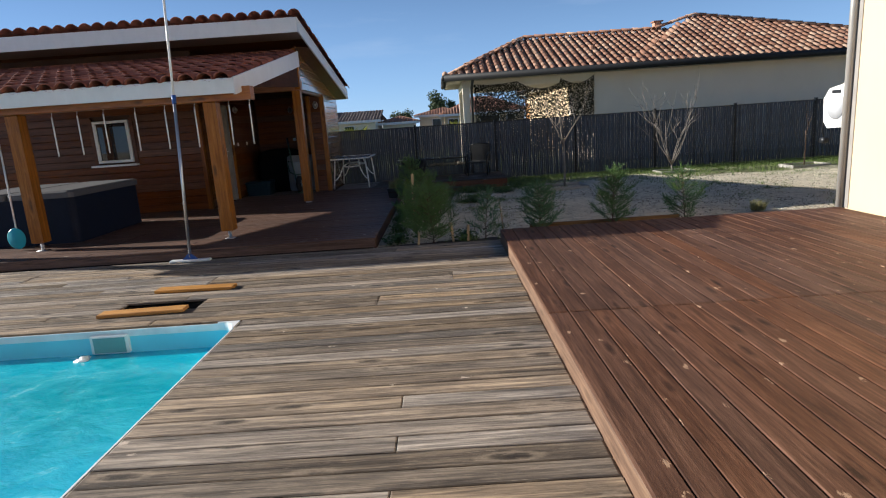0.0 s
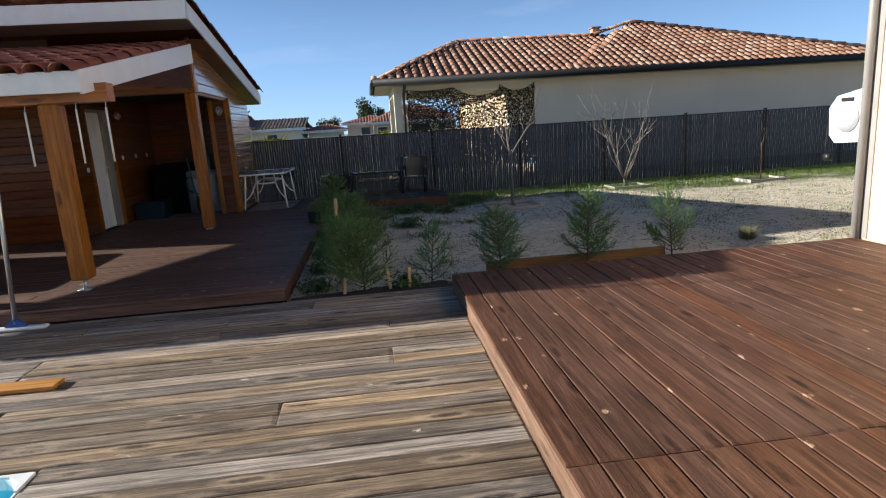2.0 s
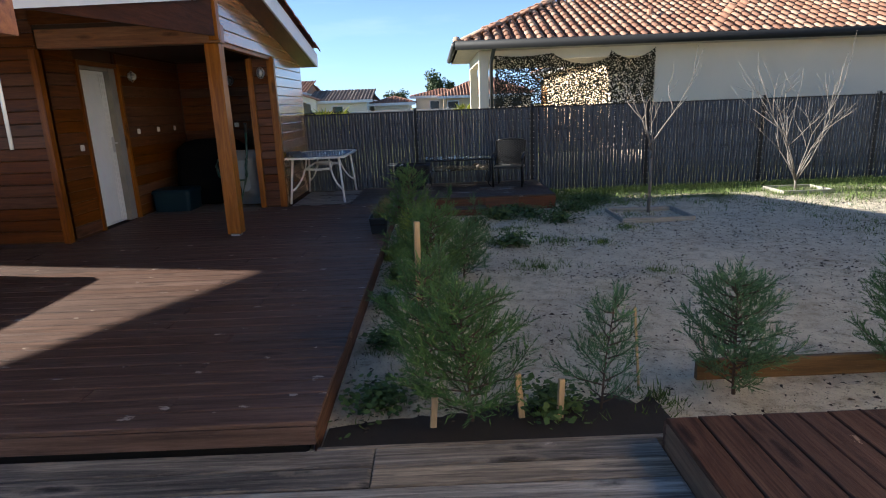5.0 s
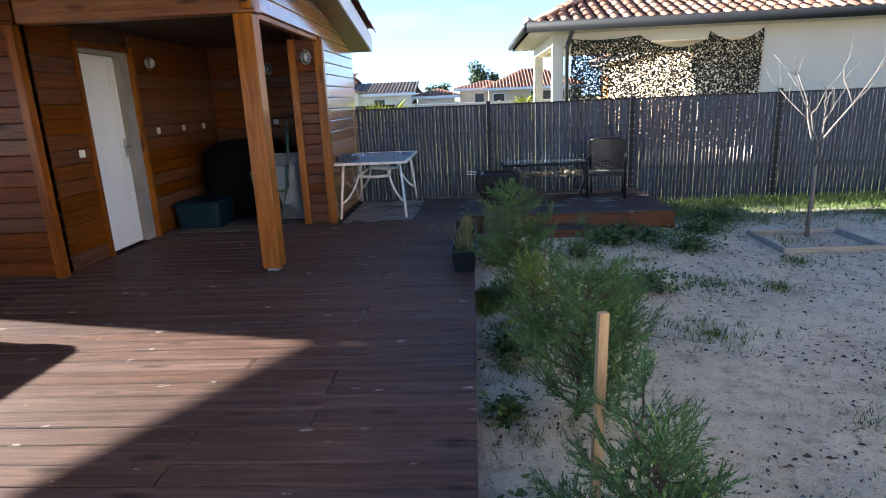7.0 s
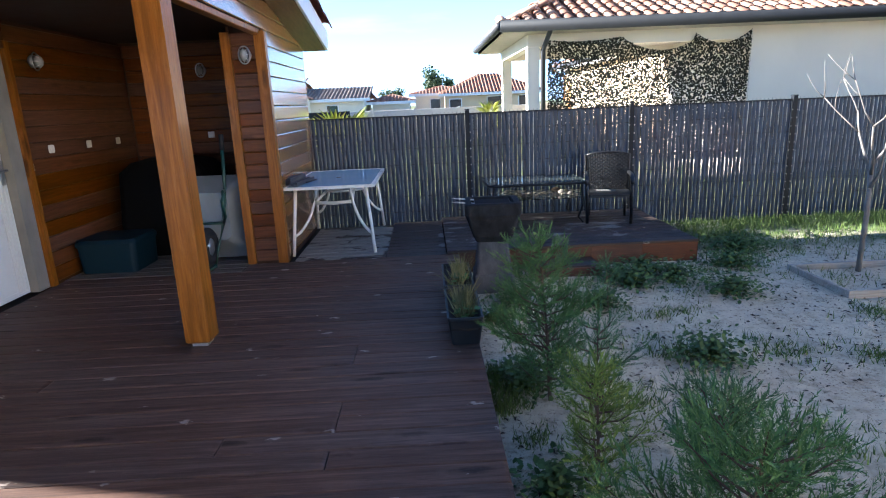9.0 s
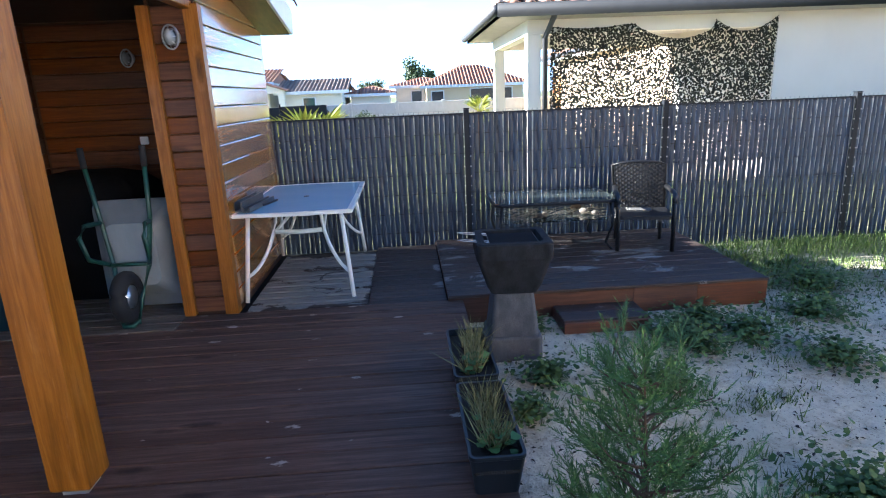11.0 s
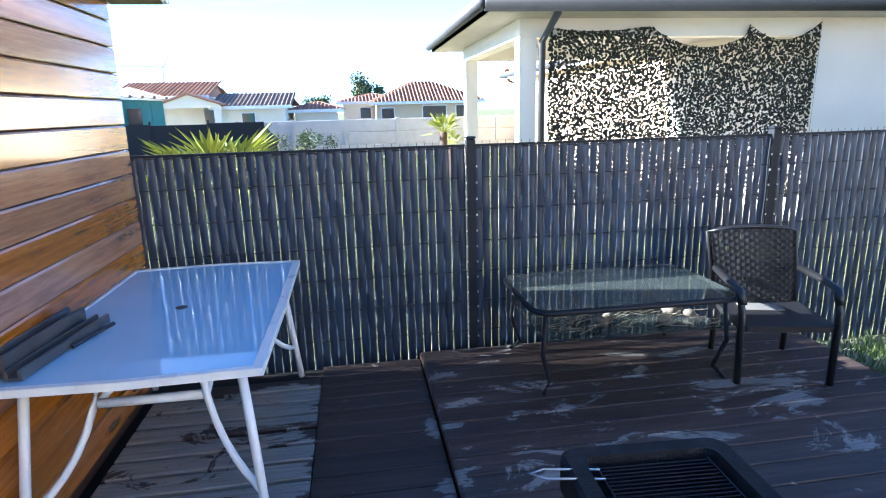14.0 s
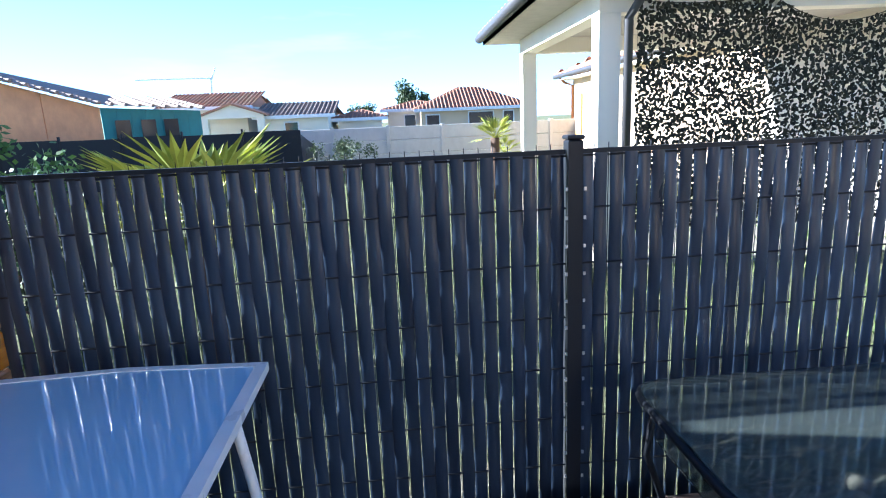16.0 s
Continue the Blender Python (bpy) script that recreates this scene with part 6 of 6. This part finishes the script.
def far_house(label, x0, y0, x1, y1, zw, ridge_z, wall, tiles, wins=(), hip=True, over=0.5):
    t = thing("distant_house", label, "house", group="houses beyond the fence")
    part("wall", Shape().box(x0, y0, -0.1, x1, y1, zw), wall, t)
    cy = (y0 + y1) / 2
    dx = min((x1 - x0) / 2, (y1 - y0) / 2) if hip else 0
    o = over
    s = Shape()
    ridged(s, (x0 - o, y0 - o, zw), (x1 + o, y0 - o, zw), (x0 + dx - (0 if hip else o), cy, ridge_z), (x1 - dx + (0 if hip else o), cy, ridge_z))
    ridged(s, (x1 + o, y1 + o, zw), (x0 - o, y1 + o, zw), (x1 - dx, cy, ridge_z), (x0 + dx, cy, ridge_z), 0.6)
    if hip:
        ridged(s, (x0 - o, y1 + o, zw), (x0 - o, y0 - o, zw), (x0 + dx, cy, ridge_z), (x0 + dx, cy, ridge_z))
        ridged(s, (x1 + o, y0 - o, zw), (x1 + o, y1 + o, zw), (x1 - dx, cy, ridge_z), (x1 - dx, cy, ridge_z))
    else:
        s.add([(x0, y0, zw), (x0, y1, zw), (x0, cy, ridge_z)], [(0, 1, 2)]).add([(x1, y0, zw), (x1, y1, zw), (x1, cy, ridge_z)], [(0, 1, 2)])
    part("roof_tiles", s, tiles, t, "", True)["kind"] = "stuff"
    part("fascia", Shape().box(x0 - o, y0 - o - 0.03, zw - 0.18, x1 + o, y0 - o, zw + 0.02), white_paint, t)
    for wx, wz, ww, wh in wins:
        w_ = part("window", Shape().box(wx - ww / 2, y0 - 0.05, wz, wx + ww / 2, y0 - 0.01, wz + wh), white_plastic, t)
        part("pane", Shape().box(wx - ww / 2 + 0.08, y0 - 0.07, wz + 0.08, wx + ww / 2 - 0.08, y0 - 0.051, wz + wh - 0.08), dark_window, w_)
    return t


far_house("far white house with a gabled orange tile roof", -15.3, 51, -10.4, 58, 2.85, 3.85, white_render, tile_far, ((-13.2, 1.2, 1.0, 0.9),), False)
far_house("far white garage with a greyed tile roof", -9.3, 50, -5.4, 56, 2.15, 3.0, white_render, tile_greyed, ((-7.6, 0.8, 0.9, 1.0),), False)
far_house("far white bungalow with a low clay tile roof", -5.0, 52, -2.3, 57, 1.85, 2.4, white_render, tile_far)
far_house("far white bungalow with a low clay tile roof", -1.9, 56, 2.5, 62, 2.35, 3.0, white_render, tile_far, ((-0.3, 1.1, 0.9, 0.9),))
far_house("far cream house with an orange hipped tile roof", 0.4, 54, 7.6, 60, 2.25, 3.75, cream_render, tile_far, ((1.2, 0.9, 1.0, 1.0), (4.5, 0.8, 1.8, 1.2), (6.4, 0.8, 0.8, 1.2)))
pg = thing("gabled_porch", "small white gabled porch before the far house", "porch", group="")
part("gable", Shape().prism([(-12.6, 2.1), (-9.0, 2.1), (-9.0, 2.25), (-10.8, 2.85), (-12.6, 2.25)], 49.0, 49.2, "y"), white_render, pg)
part("roof", Shape().prism([(-12.8, 2.2), (-10.8, 2.86), (-8.8, 2.2), (-8.8, 2.3), (-10.8, 2.98), (-12.8, 2.3)], 48.8, 51, "y"), tile_far, pg)
for x in (-12.4, -9.2):
    part("pillar", Shape().box(x - 0.2, 49.0, 0, x + 0.2, 49.3, 2.1), white_render, pg)

cs = thing("house_shell", "unfinished timber house shell with teal membrane and bare chipboard", "house")
EA, EB, EC = Vector((-14.6, 27.5, 4.15)), Vector((-10.6, 33.2, 2.42)), Vector((-8.1, 35.0, 2.26))
RA, RB, RC = Vector((-14.91, 32.50, 3.88)), Vector((-11.86, 37.00, 2.91)), Vector((-9.67, 38.60, 2.42))


def wall_between(p, q, material, name, label, n=1):
    out_ = (q - p).cross(Vector((0, 0, 1))).normalized()
    for i in range(n):
        a_, b_ = p.lerp(q, i / n), p.lerp(q, (i + 0.985) / n if n > 1 else 1)
        v = []
        for d in (0, -0.15):
            v += [(a_.x + out_.x * d, a_.y + out_.y * d, -0.1), (b_.x + out_.x * d, b_.y + out_.y * d, -0.1), (b_.x + out_.x * d, b_.y + out_.y * d, b_.z - 0.06), (a_.x + out_.x * d, a_.y + out_.y * d, a_.z - 0.06)]
        part(name, Shape().add(v, [(0, 1, 2, 3), (7, 6, 5, 4), (0, 4, 5, 1), (1, 5, 6, 2), (2, 6, 7, 3), (3, 7, 4, 0)]), material, cs, label)


wall_between(EA + Vector((0.2, 0.1, 0)), EB, osb, "chipboard_panel", "bare orange chipboard", 4)
wall_between(EB, EC, membrane, "membrane_panel", "teal membrane wall", 7)
for q in (0.2, 0.45, 0.68):
    p = EB.lerp(EC, q)
    part("window", Shape().box(-0.22, -0.03, 1.2, 0.22, 0.02, 1.95), dark_window, cs, at=pose(p.x, p.y - 0.1, 0, 0, 0, 29))
s = Shape()
ridged(s, EA + Vector((0.3, -0.3, 0)), EB + Vector((0.3, -0.3, 0)), RA, RB, 0.4, 0.06)
ridged(s, EB + Vector((0.3, -0.3, 0)), EC + Vector((0.3, -0.3, 0)), RB, RC, 0.4, 0.06)
part("roof", s, tile_greyed, cs, "greyed flat tile roof")

cw = thing("concrete_wall", "pale concrete panel wall across the far lawn", "wall", kind="structure")
for i in range(9):
    x = -5.4 + 1.9 * i
    part("post", Shape().box(x - 0.06, 33.93, -0.1, x + 0.06, 34.07, 1.42, 0.01), concrete_panel, cw)
    for j in range(3):
        part("panel", Shape().box(x + 0.065, 33.97, 0.0 + 0.46 * j, x + 1.835, 34.03, 0.452 + 0.46 * j, 0.015), concrete_panel, cw)
df = thing("dark_fence", "dark far fence of anthracite panels", "fence", kind="structure")
for i in range(6):
    x = -13.5 + 1.6 * i
    part("panel", Shape().box(x, 30.0 + 0.02 * i, 0, x + 1.55, 30.04 + 0.02 * i, 1.4 + 0.03 * (i % 2)), anthracite, df)
    part("post", Shape().box(x - 0.04, 29.98 + 0.02 * i, 0, x, 30.06 + 0.02 * i, 1.52), anthracite, df)
part("panel", Shape().prism([(30.2, 0), (34, 0), (34, 0.8), (30.2, 1.4)], -4.1, -4.06), anthracite, df)


def palm(x, y, z, n, ln, seed, label, material, wd=0.02, lift=0.6):
    rnd = random.Random(seed)
    t = thing("palm", label, "palm", pose(x, y, SOIL))
    part("trunk", Shape().tube([(0, 0, -0.05), (0, 0, z - SOIL)], 0.09, 10), brown_bark, t, "", True)
    for i in range(n):
        az, up_ = i * 2.4 + rnd.uniform(-0.3, 0.3), rnd.uniform(-0.1, 1.3) * lift
        d = Vector((math.cos(az), math.sin(az), up_)).normalized()
        sd = d.cross(Vector((0, 0, 1))).normalized()
        hub = Vector((0, 0, z - SOIL)) + d * ln * 0.45
        s = Shape().tube([(0, 0, z - SOIL), tuple(hub)], 0.008, 5)
        for q in range(15):
            a = -1.25 + 2.5 * q / 14
            dd = (d * math.cos(a) + sd * math.sin(a)).normalized()
            l = ln * 0.6 * (1 - 0.25 * abs(a) / 1.25) * rnd.uniform(0.85, 1.1)
            tip = hub + dd * l + Vector((0, 0, -0.12 * l))
            pr = dd.cross(Vector((0, 0, 1))).normalized() * wd
            k = len(s.v)
            mid = hub.lerp(tip, 0.5) + Vector((0, 0, 0.02))
            s.v += [tuple(hub), tuple(mid - pr), tuple(tip), tuple(mid + pr)]
            s.f += [(k, k + 1, k + 2, k + 3)]
        part("frond", s, material, t)
    return t


palm(-2.55, 17.2, 0.98, 17, 0.8, 2, "yellow green fan palm behind the fence", palm_mat, 0.03, 1.1)
palm(0.62, 25.0, 1.15, 22, 0.55, 6, "spiky green yucca on the neighbour's lawn", palm_mat, 0.014, 1.4)
palm(0.95, 25.8, 0.8, 14, 0.5, 9, "spiky green yucca on the neighbour's lawn", palm_mat, 0.014, 1.4)


def leafy(name, label, cat, x, y, z0, h, r, n, seed, material, leaf=0.06, trunk=0.1, cl=9):
    """Trunk, limbs and an uneven crown of many small leaves in clumps."""
    rnd = random.Random(seed)
    t = thing(name, label, cat, pose(x, y, SOIL))
    tr, cr = Shape(), Shape()
    tr.tube([(0, 0, -0.05), (0.02, 0, z0 + h * 0.2)], trunk, 8, True, trunk * 0.6)
    for _ in range(cl):
        c = Vector((rnd.gauss(0, r * 0.5), rnd.gauss(0, r * 0.5), z0 + h * rnd.uniform(0.15, 0.9)))
        tr.tube([(0, 0, z0 * 0.8), tuple(c)], trunk * 0.35, 5, False, trunk * 0.08)
        rr = r * rnd.uniform(0.28, 0.5)
        for _ in range(n // cl):
            v = Vector((rnd.gauss(0, 1), rnd.gauss(0, 1), rnd.gauss(0, 0.8)))
            p = c + v.normalized() * rr * rnd.uniform(0.35, 1.05)
            a, b = Vector((rnd.gauss(0, 1), rnd.gauss(0, 1), rnd.gauss(0, 1))).normalized() * leaf, Vector((rnd.gauss(0, 1), rnd.gauss(0, 1), rnd.gauss(0, 1))).normalized() * leaf * 0.6
            k = len(cr.v)
            cr.v += [tuple(p - a), tuple(p + b), tuple(p + a), tuple(p - b)]
            cr.f.append((k, k + 1, k + 2, k + 3))
    part("trunk", tr, brown_bark, t)
    part("crown", cr, material, t)
    return t


leafy("tree", "far round green tree above the roofs", "tree", 0.1, 70, 2.2, 2.8, 2.0, 2600, 4, tree_leaf, 0.17, 0.25, 14)
leafy("tree", "far small green tree above the roofs", "tree", -4.5, 75, 1.8, 1.3, 1.6, 1200, 5, tree_leaf, 0.16, 0.2)
leafy("tree", "far bare brown tree above the roofs", "tree", -17, 78, 2.6, 1.6, 2.0, 1200, 6, tree_leaf, 0.16, 0.2)
for i, (x, y, h, r) in enumerate(((-5.6, 17.6, 1.0, 0.7), (-4.4, 18.2, 1.2, 0.6), (-3.7, 17.4, 0.9, 0.45), (-6.6, 18.0, 1.2, 0.8), (-2.6, 28, 0.7, 0.6))):
    leafy("garden_bush", "loose green bush behind the fence", "bush", x, y, 0.5, h, r, 1500, 20 + i, needle if i % 2 else tree_leaf, 0.035, 0.03)
s = Shape()
rnd = random.Random(5)
for _ in range(3800):
    tuft(s, rnd.uniform(-8, 4), rnd.uniform(17, 34), SOIL, 5, 0.35, 0.3, rnd)
tagged(part("lawn", s, grass_mat), "rough green lawn beyond the fence", "lawn", kind="stuff")
cr = thing("tower_crane", "distant thin tower crane above the roofs", "crane")
part("mast", Shape().tube([(-18.2, 70, 0), (-17.9, 70, 5.9), (-17.4, 70, 7.0)], 0.09, 6), white_metal, cr)
part("jib", Shape().tube([(-24.5, 70, 6.15), (-17.7, 70, 6.1)], 0.07, 6), white_metal, cr)

# ---------------------------------------------------------------- deck boards
lay(grey_deck, grey_wood, "x", [7.26 - BP * i for i in range(45)], grey_spans, 0.0, 0.133, seed=3)
lay(platform, stain_y, "y", [0.675 + BP * i for i in range(29)], lambda c, r: [(0.86, 4.01), (4.01, 7.245)], PLAT, 0.135, seed=4)


def shed_spans(y, rnd):
    if y > SY - 0.07:
        return [(-8.4, CX), (CX, WX + 0.05)] if y < BY else []
    if y > FY + 0.1:
        return [(CX, -0.945)]
    return cuts(-9.2, -0.945, rnd, (-2.2, -3.4, -4.6, -1.7))


lay(shed_deck, stain_x, "x", [7.44 + BP * i for i in range(44)], shed_spans, DECK, 0.136, seed=5)
lay(shed_deck, bare_x, "x", [7.44 + BP * i for i in range(44, 55)], lambda y, r: [(WX + 0.06, -1.66)], DECK, 0.117, seed=6)
lay(shed_deck, worn_x, "x", [7.44 + BP * i for i in range(44, 56)], lambda y, r: [(-1.66, -1.065)], DECK, 0.136, seed=7)
lay(shed_deck, floor_x, "x", [7.44 + BP * i for i in range(42, 55)], lambda y, r: [(CX, WX - 0.35)], DECK + 0.004, 0.13, seed=6)
lay(corner_deck, worn_x, "x", [P2Y0 + 0.05 + 0.145 * i for i in range(12)], lambda y, r: [(P2X0, P2X1)], P2Z, 0.139, seed=8)
